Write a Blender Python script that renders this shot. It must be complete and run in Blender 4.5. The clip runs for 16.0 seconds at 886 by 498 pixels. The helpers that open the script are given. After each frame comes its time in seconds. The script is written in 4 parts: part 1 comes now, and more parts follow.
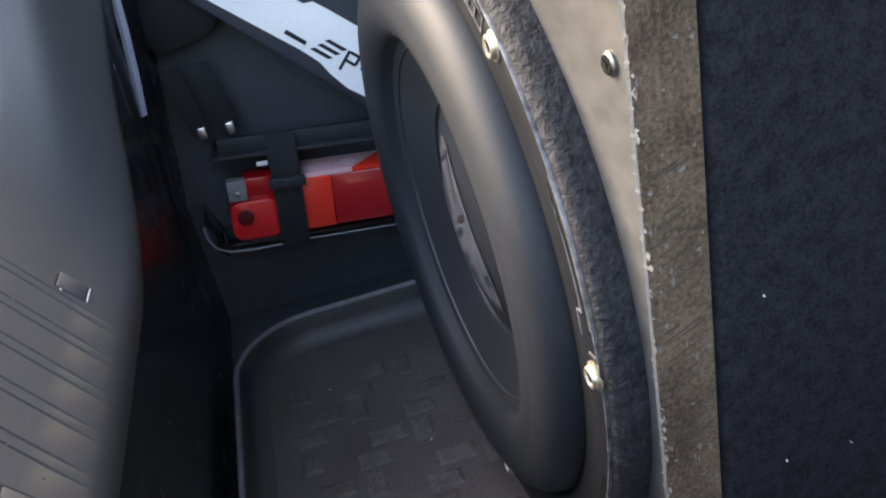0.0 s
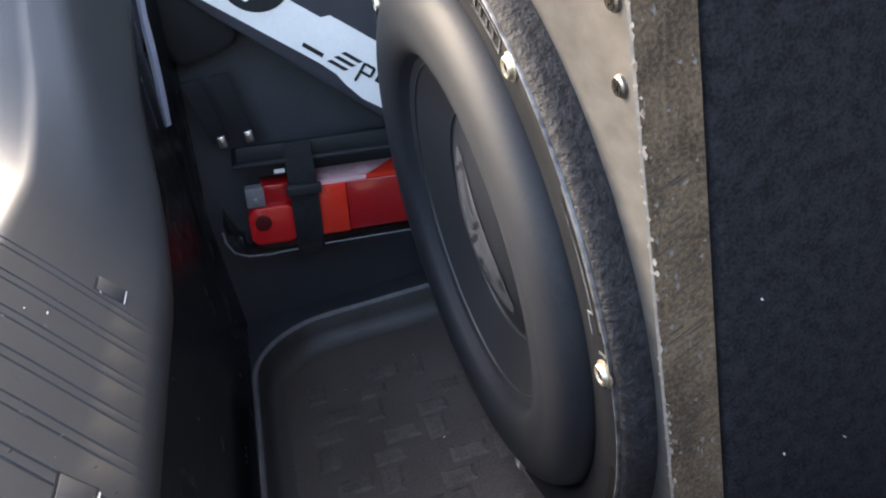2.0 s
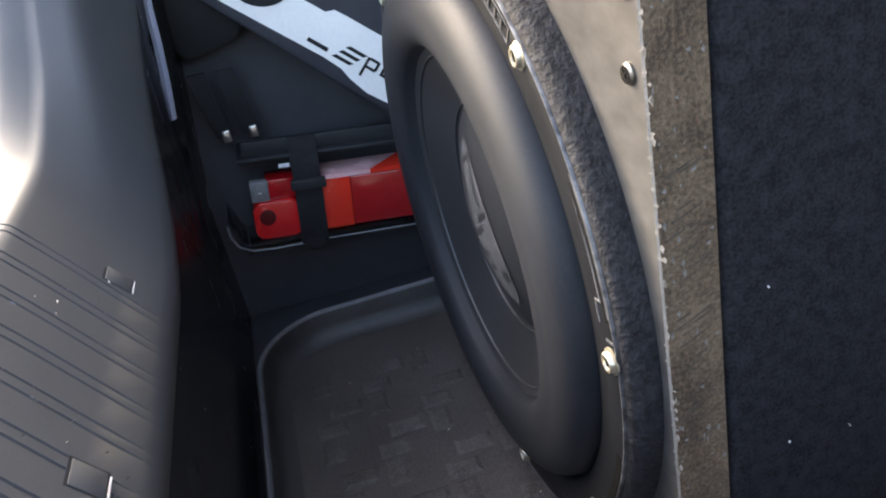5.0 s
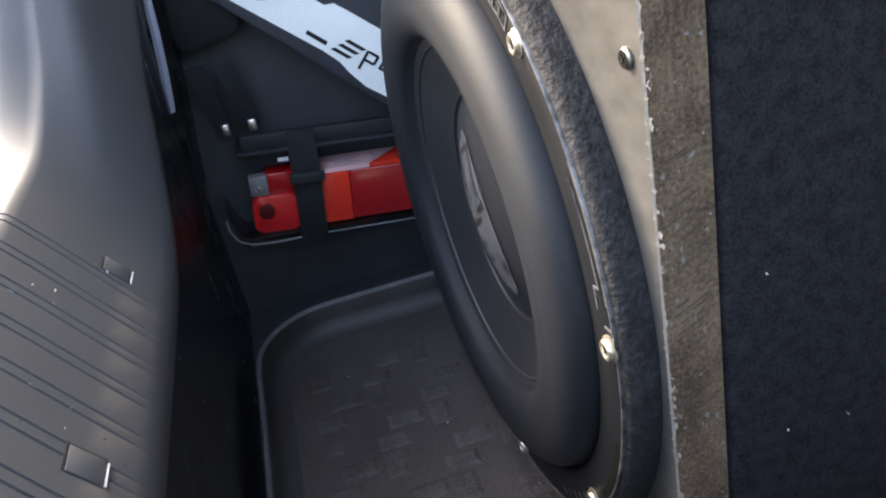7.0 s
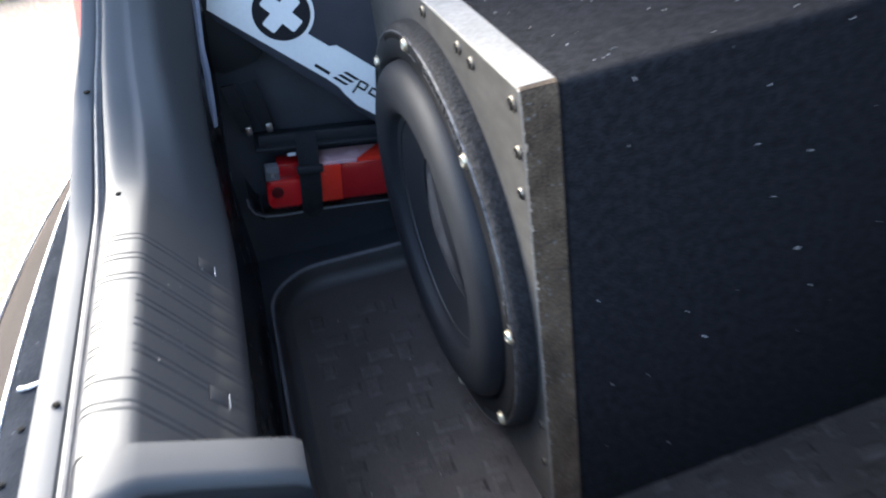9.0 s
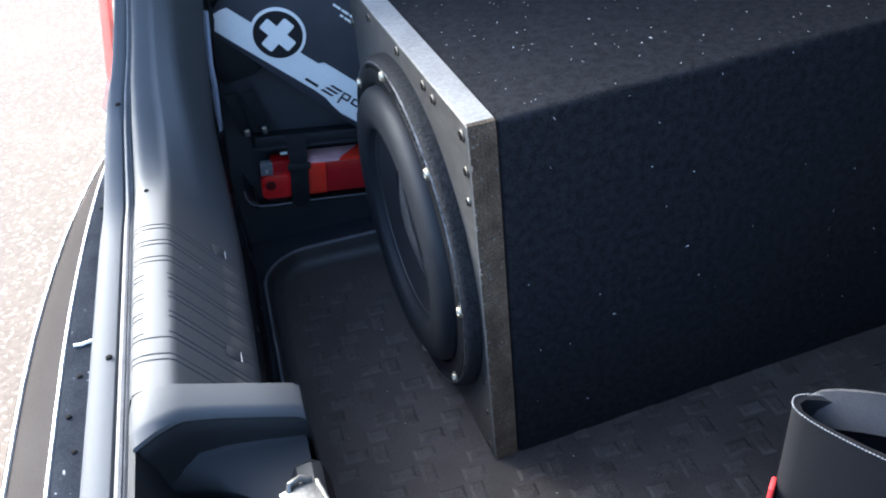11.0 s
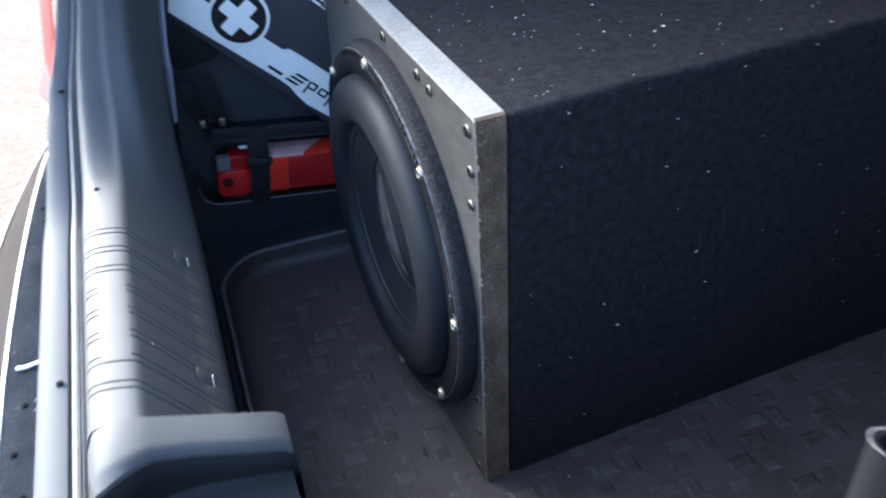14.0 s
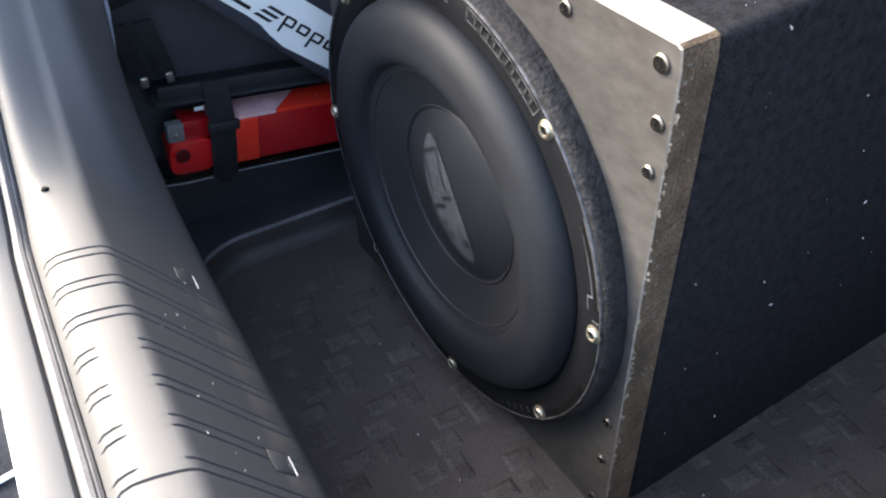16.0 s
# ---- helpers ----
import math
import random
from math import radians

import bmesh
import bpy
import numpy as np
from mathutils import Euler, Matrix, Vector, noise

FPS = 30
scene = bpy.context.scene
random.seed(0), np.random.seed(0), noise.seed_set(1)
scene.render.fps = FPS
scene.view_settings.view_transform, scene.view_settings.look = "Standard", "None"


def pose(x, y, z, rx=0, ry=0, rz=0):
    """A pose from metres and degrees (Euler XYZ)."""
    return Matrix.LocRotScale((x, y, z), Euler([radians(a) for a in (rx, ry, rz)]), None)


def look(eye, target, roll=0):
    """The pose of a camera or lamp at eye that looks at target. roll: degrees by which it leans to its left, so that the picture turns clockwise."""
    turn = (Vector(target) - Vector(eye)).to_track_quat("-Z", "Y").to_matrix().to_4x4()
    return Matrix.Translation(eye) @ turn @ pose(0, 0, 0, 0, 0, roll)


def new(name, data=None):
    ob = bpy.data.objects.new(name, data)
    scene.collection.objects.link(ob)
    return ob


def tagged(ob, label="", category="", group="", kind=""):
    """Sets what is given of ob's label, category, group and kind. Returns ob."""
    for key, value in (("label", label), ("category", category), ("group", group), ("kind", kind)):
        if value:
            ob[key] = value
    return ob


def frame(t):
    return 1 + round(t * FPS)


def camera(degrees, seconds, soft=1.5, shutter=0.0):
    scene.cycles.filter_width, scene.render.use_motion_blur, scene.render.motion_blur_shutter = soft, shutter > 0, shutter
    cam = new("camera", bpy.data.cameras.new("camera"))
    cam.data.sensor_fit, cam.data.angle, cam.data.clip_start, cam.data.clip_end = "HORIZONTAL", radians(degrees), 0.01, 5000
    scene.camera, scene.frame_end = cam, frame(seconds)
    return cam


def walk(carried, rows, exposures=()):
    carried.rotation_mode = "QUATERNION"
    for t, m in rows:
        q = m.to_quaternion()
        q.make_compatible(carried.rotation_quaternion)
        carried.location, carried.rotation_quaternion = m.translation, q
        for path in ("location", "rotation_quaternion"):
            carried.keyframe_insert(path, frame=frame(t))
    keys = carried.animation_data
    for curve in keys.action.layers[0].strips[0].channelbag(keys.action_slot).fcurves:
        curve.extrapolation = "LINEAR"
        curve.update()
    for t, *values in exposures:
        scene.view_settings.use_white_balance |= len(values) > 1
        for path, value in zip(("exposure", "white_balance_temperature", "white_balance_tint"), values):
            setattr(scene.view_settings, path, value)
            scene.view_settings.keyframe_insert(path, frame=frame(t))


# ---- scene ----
cam = camera(54.0, 16.0, soft=2.0, shutter=0.5)
PATH = [
    (0, (-0.108, -0.196, 0.356), (0.325, 1.517, -0.582), -12.3),
    (0.5, (-0.111, -0.198, 0.36), (0.323, 1.516, -0.576), -12.3),
    (1, (-0.114, -0.197, 0.362), (0.316, 1.519, -0.571), -12.3),
    (1.5, (-0.116, -0.201, 0.364), (0.316, 1.515, -0.568), -12.4),
    (2, (-0.118, -0.212, 0.368), (0.311, 1.506, -0.561), -12.3),
    (2.5, (-0.12, -0.214, 0.369), (0.308, 1.505, -0.56), -12.4),
    (3, (-0.12, -0.214, 0.368), (0.308, 1.504, -0.563), -12.4),
    (3.5, (-0.123, -0.214, 0.366), (0.306, 1.505, -0.563), -12.4),
    (4, (-0.122, -0.213, 0.366), (0.308, 1.505, -0.563), -12.3),
    (6.5, (-0.123, -0.217, 0.364), (0.304, 1.501, -0.566), -12.3),
    (7, (-0.123, -0.216, 0.362), (0.305, 1.502, -0.569), -12.3),
    (7.5, (-0.121, -0.215, 0.363), (0.306, 1.502, -0.568), -12.3),
    (8, (-0.12, -0.218, 0.367), (0.308, 1.499, -0.566), -12.3),
    (8.2, (-0.119, -0.218, 0.367), (0.303, 1.5, -0.565), -12.6),
    (8.5, (-0.128, -0.249, 0.419), (0.296, 1.465, -0.52), -12.1),
    (8.7, (-0.145, -0.296, 0.464), (0.284, 1.389, -0.523), -10.9),
    (9, (-0.158, -0.37, 0.533), (0.296, 1.213, -0.602), -8.8),
    (9.2, (-0.173, -0.419, 0.575), (0.303, 1.141, -0.582), -7.2),
    (11.5, (-0.182, -0.486, 0.626), (0.31, 1.051, -0.555), -6.7),
    (12, (-0.184, -0.488, 0.626), (0.309, 1.048, -0.555), -6.6),
    (12.5, (-0.186, -0.49, 0.627), (0.311, 1.044, -0.555), -6.5),
    (13, (-0.183, -0.489, 0.626), (0.314, 1.044, -0.558), -6.5),
    (13.5, (-0.184, -0.487, 0.624), (0.322, 1.043, -0.562), -6.3),
    (14, (-0.201, -0.412, 0.599), (0.424, 1.056, -0.608), -3.6),
    (14.2, (-0.223, -0.336, 0.569), (0.51, 1.07, -0.65), -2.0),
    (14.5, (-0.248, -0.243, 0.536), (0.551, 1.087, -0.725), -1.6),
    (15, (-0.257, -0.195, 0.505), (0.567, 1.077, -0.8), -1.3),
    (15.5, (-0.259, -0.2, 0.509), (0.571, 1.053, -0.81), -1.3),
    (16, (-0.252, -0.199, 0.516), (0.584, 1.043, -0.81), -2.0),
]
EXPOSURES = [(0.0, 1.77, 7250, 9), (8.2, 1.77, 7250, 8), (8.6, 1.6, 6700, 7), (9.2, 1.08, 5900, 4), (13.5, 0.86, 5400, 3), (14.0, 0.98, 5500, 3), (14.4, 0.92, 6600, 7), (15.0, 1.28, 6750, 8), (16.0, 1.36, 6750, 7)]
walk(cam, [(t, look(eye, target, roll)) for t, eye, target, roll in PATH], EXPOSURES)

# world, sun and exposure
SUN_DIR = Vector((-0.36, 0.68, 0.50)).normalized()
world = bpy.data.worlds.new("sky")
scene.world = world
world.use_nodes = True
_n = world.node_tree.nodes
_bg = _n["Background"]
_sky = _n.new("ShaderNodeTexSky")
_sky.sky_type = "NISHITA"
_sky.sun_disc = False
_sky.sun_elevation = math.asin(SUN_DIR.z)
_sky.sun_rotation = math.atan2(SUN_DIR.x, SUN_DIR.y)
_sky.air_density = 0.85
_sky.dust_density = 4.5
world.node_tree.links.new(_sky.outputs[0], _bg.inputs[0])
_bg.inputs[1].default_value = 0.62
_sun = bpy.data.lights.new("sun", "SUN")
_sun.energy, _sun.angle, _sun.color = 1.15, radians(12), (1.0, 0.98, 0.955)
new("sun", _sun).matrix_world = look(SUN_DIR * 20, (0, 0, 0))


# ---- materials ----
def material(name, base, rough=0.5, metal=0.0, second=None, grain=400.0, blotch=12.0, mix=0.5, bump=0.2, depth=0.0005,
             rough_var=0.1, random_piece=0.0, stretch=(1, 1, 1), spec=0.5, coat=0.0, speck=None, speck_cut=0.7, speck_scale=300.0):
    m = bpy.data.materials.new(name)
    m.use_nodes = True
    t = m.node_tree
    n, l = t.nodes, t.links
    p = n["Principled BSDF"]
    second = second or tuple(min(1, c * 1.5 + 0.004) for c in base)
    co = n.new("ShaderNodeTexCoord")
    mp = n.new("ShaderNodeMapping")
    mp.inputs["Scale"].default_value = stretch
    l.new(co.outputs["Object"], mp.inputs[0])

    def noise_tex(scale, detail=4.0, roughness=0.6):
        q = n.new("ShaderNodeTexNoise")
        q.inputs["Scale"].default_value, q.inputs["Detail"].default_value, q.inputs["Roughness"].default_value = scale, detail, roughness
        l.new(mp.outputs[0], q.inputs["Vector"])
        return q.outputs["Fac"]

    big, fine = noise_tex(blotch, 6), noise_tex(grain, 3)
    add = n.new("ShaderNodeMath")
    add.operation = "ADD"
    l.new(big, add.inputs[0]), l.new(fine, add.inputs[1])
    ramp = n.new("ShaderNodeMapRange")
    ramp.inputs["From Min"].default_value, ramp.inputs["From Max"].default_value = 0.7, 1.3
    ramp.inputs["To Min"].default_value, ramp.inputs["To Max"].default_value = 0.5 - mix, 0.5 + mix
    l.new(add.outputs[0], ramp.inputs["Value"])
    col = n.new("ShaderNodeMix")
    col.data_type = "RGBA"
    col.inputs[6].default_value, col.inputs[7].default_value = (*base, 1), (*second, 1)
    l.new(ramp.outputs[0], col.inputs[0])
    out = col.outputs[2]
    if speck:
        sp = noise_tex(speck_scale, 2)
        cut = n.new("ShaderNodeMapRange")
        cut.inputs["From Min"].default_value, cut.inputs["From Max"].default_value = speck_cut, speck_cut + 0.05
        l.new(sp, cut.inputs["Value"])
        c2 = n.new("ShaderNodeMix")
        c2.data_type = "RGBA"
        c2.inputs[7].default_value = (*speck, 1)
        l.new(cut.outputs[0], c2.inputs[0]), l.new(out, c2.inputs[6])
        out = c2.outputs[2]
    l.new(out, p.inputs["Base Color"])
    rr = n.new("ShaderNodeMapRange")
    rr.inputs["To Min"].default_value, rr.inputs["To Max"].default_value = max(0.02, rough - rough_var), min(1, rough + rough_var)
    l.new(big, rr.inputs["Value"])
    l.new(rr.outputs[0], p.inputs["Roughness"])
    p.inputs["Metallic"].default_value = metal
    p.inputs["Specular IOR Level"].default_value = spec
    p.inputs["Coat Weight"].default_value = coat
    if bump:
        b = n.new("ShaderNodeBump")
        b.inputs["Strength"].default_value, b.inputs["Distance"].default_value = bump, depth
        l.new(fine, b.inputs["Height"])
        l.new(b.outputs[0], p.inputs["Normal"])
    return m


def clear_plastic(name, tint):
    m = bpy.data.materials.new(name)
    m.use_nodes = True
    p = m.node_tree.nodes["Principled BSDF"]
    p.inputs["Base Color"].default_value = (*tint, 1)
    p.inputs["Transmission Weight"].default_value = 1.0
    p.inputs["Roughness"].default_value = 0.08
    p.inputs["IOR"].default_value = 1.3
    return m


M_CARPET = material("black_felt", (0.00857, 0.00857, 0.01), 0.95, second=(0.0243, 0.0249, 0.0285), grain=750, blotch=150, mix=0.75, bump=0.7, depth=0.0005, spec=0.12)
M_BOARD = material("grey_board", (0.0355, 0.0337, 0.032), 0.45, second=(0.071, 0.0682, 0.0649), grain=140, blotch=16, mix=0.5, bump=0.2, depth=0.0003, stretch=(1, 0.45, 0.9), rough_var=0.12, spec=0.15)
M_EDGE = material("raw_board_edge", (0.0513, 0.0343, 0.0203), 0.75, second=(0.177, 0.126, 0.0787), grain=620, blotch=45, mix=0.8, bump=0.8, depth=0.0009, stretch=(1, 1, 1), speck=(0.55, 0.5, 0.43), speck_cut=0.745, speck_scale=240)
M_SAW = material("dark_saw_mark", (0.044, 0.034, 0.024), 0.8, second=(0.1, 0.08, 0.06), grain=900, blotch=200, bump=0.3)
M_TOP_LIT = material("lit_board_top", (0.22, 0.215, 0.206), 0.55, second=(0.348, 0.338, 0.325), grain=300, blotch=18, mix=0.6, bump=0.3, depth=0.0004)
M_CHIP = material("worn_board_corner", (0.121, 0.11, 0.09625), 0.6, second=(0.231, 0.2145, 0.1925), grain=500, blotch=60, bump=0.6, depth=0.0006)
M_FOAM = material("black_foam_gasket", (0.00728, 0.00728, 0.00819), 0.8, second=(0.0237, 0.0237, 0.0264), grain=420, blotch=200, mix=0.8, bump=1.0, depth=0.0014, spec=0.25)
M_FRAME = material("satin_black_basket", (0.006, 0.0066, 0.0078), 0.48, second=(0.0108, 0.0114, 0.0132), grain=700, blotch=25, bump=0.15, spec=0.12)
M_RUBBER = material("black_rubber_surround", (0.0101, 0.0113, 0.0144), 0.58, second=(0.0172, 0.019, 0.0228), grain=500, blotch=14, bump=0.06, spec=0.26, rough_var=0.06)
M_CONE = material("black_cone", (0.0137, 0.0144, 0.0163), 0.5, second=(0.0231, 0.0239, 0.0268), grain=500, blotch=18, bump=0.15)
M_EMBLEM = material("grey_print", (0.0454, 0.0454, 0.0473), 0.65, second=(0.0907, 0.0888, 0.0907), grain=300, blotch=40, bump=0.05)
M_EMBLEM_DARK = material("dark_grey_print", (0.018, 0.018, 0.019), 0.5, second=(0.03, 0.03, 0.031), grain=300, blotch=40, bump=0.05)
M_FOOT = material("pale_grey_plastic", (0.16, 0.16, 0.165), 0.45, second=(0.24, 0.24, 0.245), grain=300, blotch=40, bump=0.05)
M_BRIGHT = material("bare_metal_edge", (0.5, 0.5, 0.5), 0.3, 1.0, grain=300, blotch=60, bump=0.1)
M_PALE_EDGE = material("pale_edge_and_glint", (0.022, 0.022, 0.0231), 0.42, 0.3, second=(0.143, 0.143, 0.149), grain=200, blotch=60, mix=0.8, bump=0.2)
M_ZINC = material("yellow_zinc_bolt", (0.42, 0.37, 0.27), 0.38, 0.9, second=(0.60, 0.56, 0.45), grain=600, blotch=120, bump=0.1)
M_SCREW = material("dark_steel_screw", (0.12, 0.115, 0.105), 0.35, 0.9, second=(0.30, 0.28, 0.25), grain=500, blotch=150, bump=0.2)
M_SCREW_DARK = material("blackened_steel", (0.015, 0.0145, 0.0135), 0.4, 0.8, second=(0.05, 0.0475, 0.044), grain=900, blotch=300, bump=0.2)
# black of small pegs; also painted in for the shade inside holes
M_HOLE = material("black_plastic_and_hole_shade", (0.004, 0.004, 0.004), 0.8, bump=0, spec=0.05)
M_TRIM = material("grey_grained_plastic", (0.0684, 0.07, 0.0732), 0.55, second=(0.0887, 0.0903, 0.0938), grain=1400, blotch=9, mix=0.4, bump=0.25, depth=0.0003, rough_var=0.06, spec=0.3)
M_TRIM_MID = material("dark_flap_and_recess_shade", (0.0202, 0.0208, 0.0221), 0.5, second=(0.027, 0.0275, 0.0289), grain=1300, blotch=10, mix=0.4, bump=0.3, depth=0.0003, spec=0.2)
M_TRIM_DARK = material("black_plastic_and_housing_shade", (0.022, 0.023, 0.025), 0.5, second=(0.036, 0.037, 0.04), grain=1200, blotch=12, bump=0.3, depth=0.0003, spec=0.2)
M_LIP = material("dark_grey_paint", (0.0893, 0.0922, 0.0986), 0.6, second=(0.112, 0.114, 0.12), grain=1500, blotch=8, bump=0.03, coat=0.0, rough_var=0.05, spec=0.1)
M_SEAL = material("rubber_seal", (0.075, 0.075, 0.0788), 0.6, second=(0.15, 0.15, 0.158), grain=800, blotch=60, bump=0.5)
M_STRIP = material("glossy_black_strip", (0.012, 0.014, 0.018), 0.6, second=(0.03, 0.033, 0.04), grain=500, blotch=40, bump=0.1, rough_var=0.12, speck=(0.3, 0.32, 0.35), speck_cut=0.72, speck_scale=160, spec=0.0)
M_BUMPER = material("grey_bumper_plastic", (0.0498, 0.0434, 0.0388), 0.75, second=(0.0704, 0.0622, 0.0563), grain=900, blotch=8, bump=0.08, spec=0.0)
M_BRIGHT_LINE = material("bright_edge_line", (0.82, 0.83, 0.85), 0.25, 0.3, second=(0.9, 0.9, 0.92), grain=300, blotch=30, bump=0)
M_WHITE_PAINT = material("white_body_paint", (0.75, 0.75, 0.75), 0.25, second=(0.82, 0.82, 0.82), grain=300, blotch=10, bump=0, coat=0.6)
M_RED_LAMP = material("red_lamp_lens", (0.55, 0.012, 0.018), 0.45, second=(0.65, 0.03, 0.03), grain=300, blotch=30, bump=0.05, coat=0.1)
M_MAT = material("rubber_boot_mat", (0.0424, 0.0362, 0.0332), 0.58, second=(0.08, 0.0684, 0.0619), grain=700, blotch=16, mix=0.6, bump=0.5, depth=0.0006, rough_var=0.14, speck=(0.14, 0.13, 0.12), speck_cut=0.74, speck_scale=420, spec=0.22)
M_MAT_WORN = material("worn_mat_blocks", (0.0407, 0.0342, 0.0308), 0.55, second=(0.088, 0.077, 0.070), grain=600, blotch=55, mix=0.9, bump=0.5, depth=0.0006, rough_var=0.15, speck=(0.15, 0.14, 0.13), speck_cut=0.74, speck_scale=380, spec=0.22)
M_RIM = material("rubber_mat_rim", (0.0243, 0.02322, 0.02322), 0.5, second=(0.0459, 0.04428, 0.0432), grain=700, blotch=30, bump=0.3)
M_WALL = material("dark_boot_lining", (0.04662, 0.04725, 0.05229), 0.8, second=(0.0693, 0.06993, 0.07623), grain=900, blotch=20, bump=0.5, spec=0.2)
M_INNER = material("smooth_black_plastic", (0.010, 0.0105, 0.012), 0.26, second=(0.016, 0.0165, 0.018), grain=500, blotch=14, bump=0.08, rough_var=0.08)
M_BAG = material("black_nylon", (0.03, 0.03, 0.0372), 0.65, second=(0.054, 0.054, 0.0648), grain=1500, blotch=16, bump=0.3, spec=0.3)
M_LABEL = material("white_print", (0.8, 0.782, 0.763), 0.5, second=(0.87, 0.849, 0.818), grain=400, blotch=20, bump=0.05)
M_INK = material("black_print", (0.012, 0.012, 0.014), 0.5, bump=0, spec=0.15)
M_RED = material("red_reflector", (0.62, 0.012, 0.016), 0.25, second=(0.74, 0.02, 0.022), grain=900, blotch=40, bump=0.25, depth=0.0004, coat=0.5)
M_ORANGE = material("orange_red_reflector", (0.86, 0.032, 0.020), 0.25, second=(0.9, 0.055, 0.026), grain=900, blotch=40, bump=0.2, depth=0.0004, coat=0.5)
M_DARKRED = material("deep_red_reflector", (0.36, 0.006, 0.010), 0.2, second=(0.46, 0.012, 0.016), grain=900, blotch=40, bump=0.3, depth=0.0004, coat=0.5)
M_PIVOT = material("pivot_red", (0.07, 0.003, 0.005), 0.4, second=(0.12, 0.006, 0.008), bump=0)
M_PALE = material("pale_red_reflector", (0.82, 0.44, 0.44), 0.25, second=(0.88, 0.58, 0.57), grain=900, blotch=40, bump=0.2, depth=0.0004, coat=0.5)
M_CLEAR = clear_plastic("clear_case", (0.8, 0.8, 0.82))
M_WEB = material("black_webbing", (0.012, 0.012, 0.013), 0.75, second=(0.03, 0.03, 0.032), grain=900, blotch=50, bump=0.6, depth=0.0006, spec=0.15)
M_STEEL = material("galvanised_latch", (0.12, 0.114, 0.102), 0.4, 0.8, second=(0.24, 0.228, 0.204), grain=300, blotch=70, bump=0.4, rough_var=0.15)
M_LINT = material("pale_lint", (0.45, 0.44, 0.42), 0.9, second=(0.65, 0.63, 0.60), grain=300, blotch=300, bump=0)
M_SCUFF = material("grey_scuff", (0.144, 0.144, 0.15), 0.8, second=(0.204, 0.204, 0.21), grain=900, blotch=200, bump=0)
M_THREAD = material("grey_thread", (0.20, 0.20, 0.21), 0.8, second=(0.32, 0.32, 0.33), grain=900, blotch=200, bump=0.2)
M_TOOL = material("dark_grey_fabric", (0.0096, 0.0096, 0.0112), 0.8, second=(0.0168, 0.0168, 0.0192), grain=1400, blotch=14, bump=0.4, spec=0.15)
M_HANDLE = material("worn_grey_fabric", (0.030, 0.030, 0.033), 0.7, second=(0.055, 0.055, 0.059), grain=1200, blotch=30, bump=0.4, spec=0.3)
M_ROD = material("pale_bluish_plastic", (0.34, 0.37, 0.47), 0.4, second=(0.44, 0.47, 0.58), grain=500, blotch=40, bump=0.1)
M_TAG = material("red_fabric_tag", (0.75, 0.03, 0.03), 0.6, second=(0.85, 0.05, 0.05), grain=700, blotch=60, bump=0.2)
M_ROAD = material("pale_gravelled_asphalt", (0.107, 0.0776, 0.0553), 0.9, second=(0.163, 0.124, 0.0903), grain=70, blotch=1.6, mix=0.55, bump=0.6, depth=0.006, speck=(0.36, 0.275, 0.21), speck_cut=0.60, speck_scale=75)
M_GRASS = material("dry_grass", (0.22, 0.23, 0.075), 0.9, second=(0.46, 0.42, 0.20), grain=30, blotch=2.0, mix=0.8, bump=0.3, depth=0.01)
M_HEADLINE = material("light_grey_roof_lining", (0.24, 0.24, 0.245), 0.9, second=(0.3, 0.3, 0.305), grain=400, blotch=6, bump=0.3)


# ---- mesh helpers ----
def mesh_object(name, bm, materials, parent=None, label="", smooth=False):
    me = bpy.data.meshes.new(name)
    bm.normal_update()
    bm.to_mesh(me)
    bm.free()
    for m in materials if isinstance(materials, (list, tuple)) else [materials]:
        me.materials.append(m)
    if smooth:
        me.polygons.foreach_set("use_smooth", [True] * len(me.polygons))
        me.set_sharp_from_angle(angle=radians(40))
    ob = new(name, me)
    if parent:
        ob.parent = parent
    if label:
        ob["label"] = label
    return ob


def part(name, bm, materials, parent, label="", smooth=True):
    return mesh_object(name, bm, materials, parent, label, smooth)


def thing(name, at, label, category, group="", kind=""):
    ob = new(name)
    ob.empty_display_size = 0.02
    ob.matrix_basis = at
    return tagged(ob, label, category, group, kind)


def box(bm, x0, x1, y0, y1, z0, z1, bevel=0.0, segments=2, m=None):
    """A bevelled block added to bm."""
    b2 = bmesh.new()
    bmesh.ops.create_cube(b2, size=1)
    bmesh.ops.scale(b2, vec=(x1 - x0, y1 - y0, z1 - z0), verts=b2.verts)
    bmesh.ops.translate(b2, vec=((x0 + x1) / 2, (y0 + y1) / 2, (z0 + z1) / 2), verts=b2.verts)
    if bevel:
        bmesh.ops.bevel(b2, geom=b2.edges[:], offset=bevel, segments=segments, affect="EDGES", profile=0.5)
    join(bm, b2, m)
    return bm


def join(bm, b2, m=None, index=0):
    table = {}
    for v in b2.verts:
        table[v] = bm.verts.new(m @ v.co if m else v.co)
    for f in b2.faces:
        try:
            g = bm.faces.new([table[v] for v in f.verts])
            g.material_index = max(index, f.material_index)
        except ValueError:
            pass
    b2.free()


def block(*a, **k):
    return box(bmesh.new(), *a, **k)


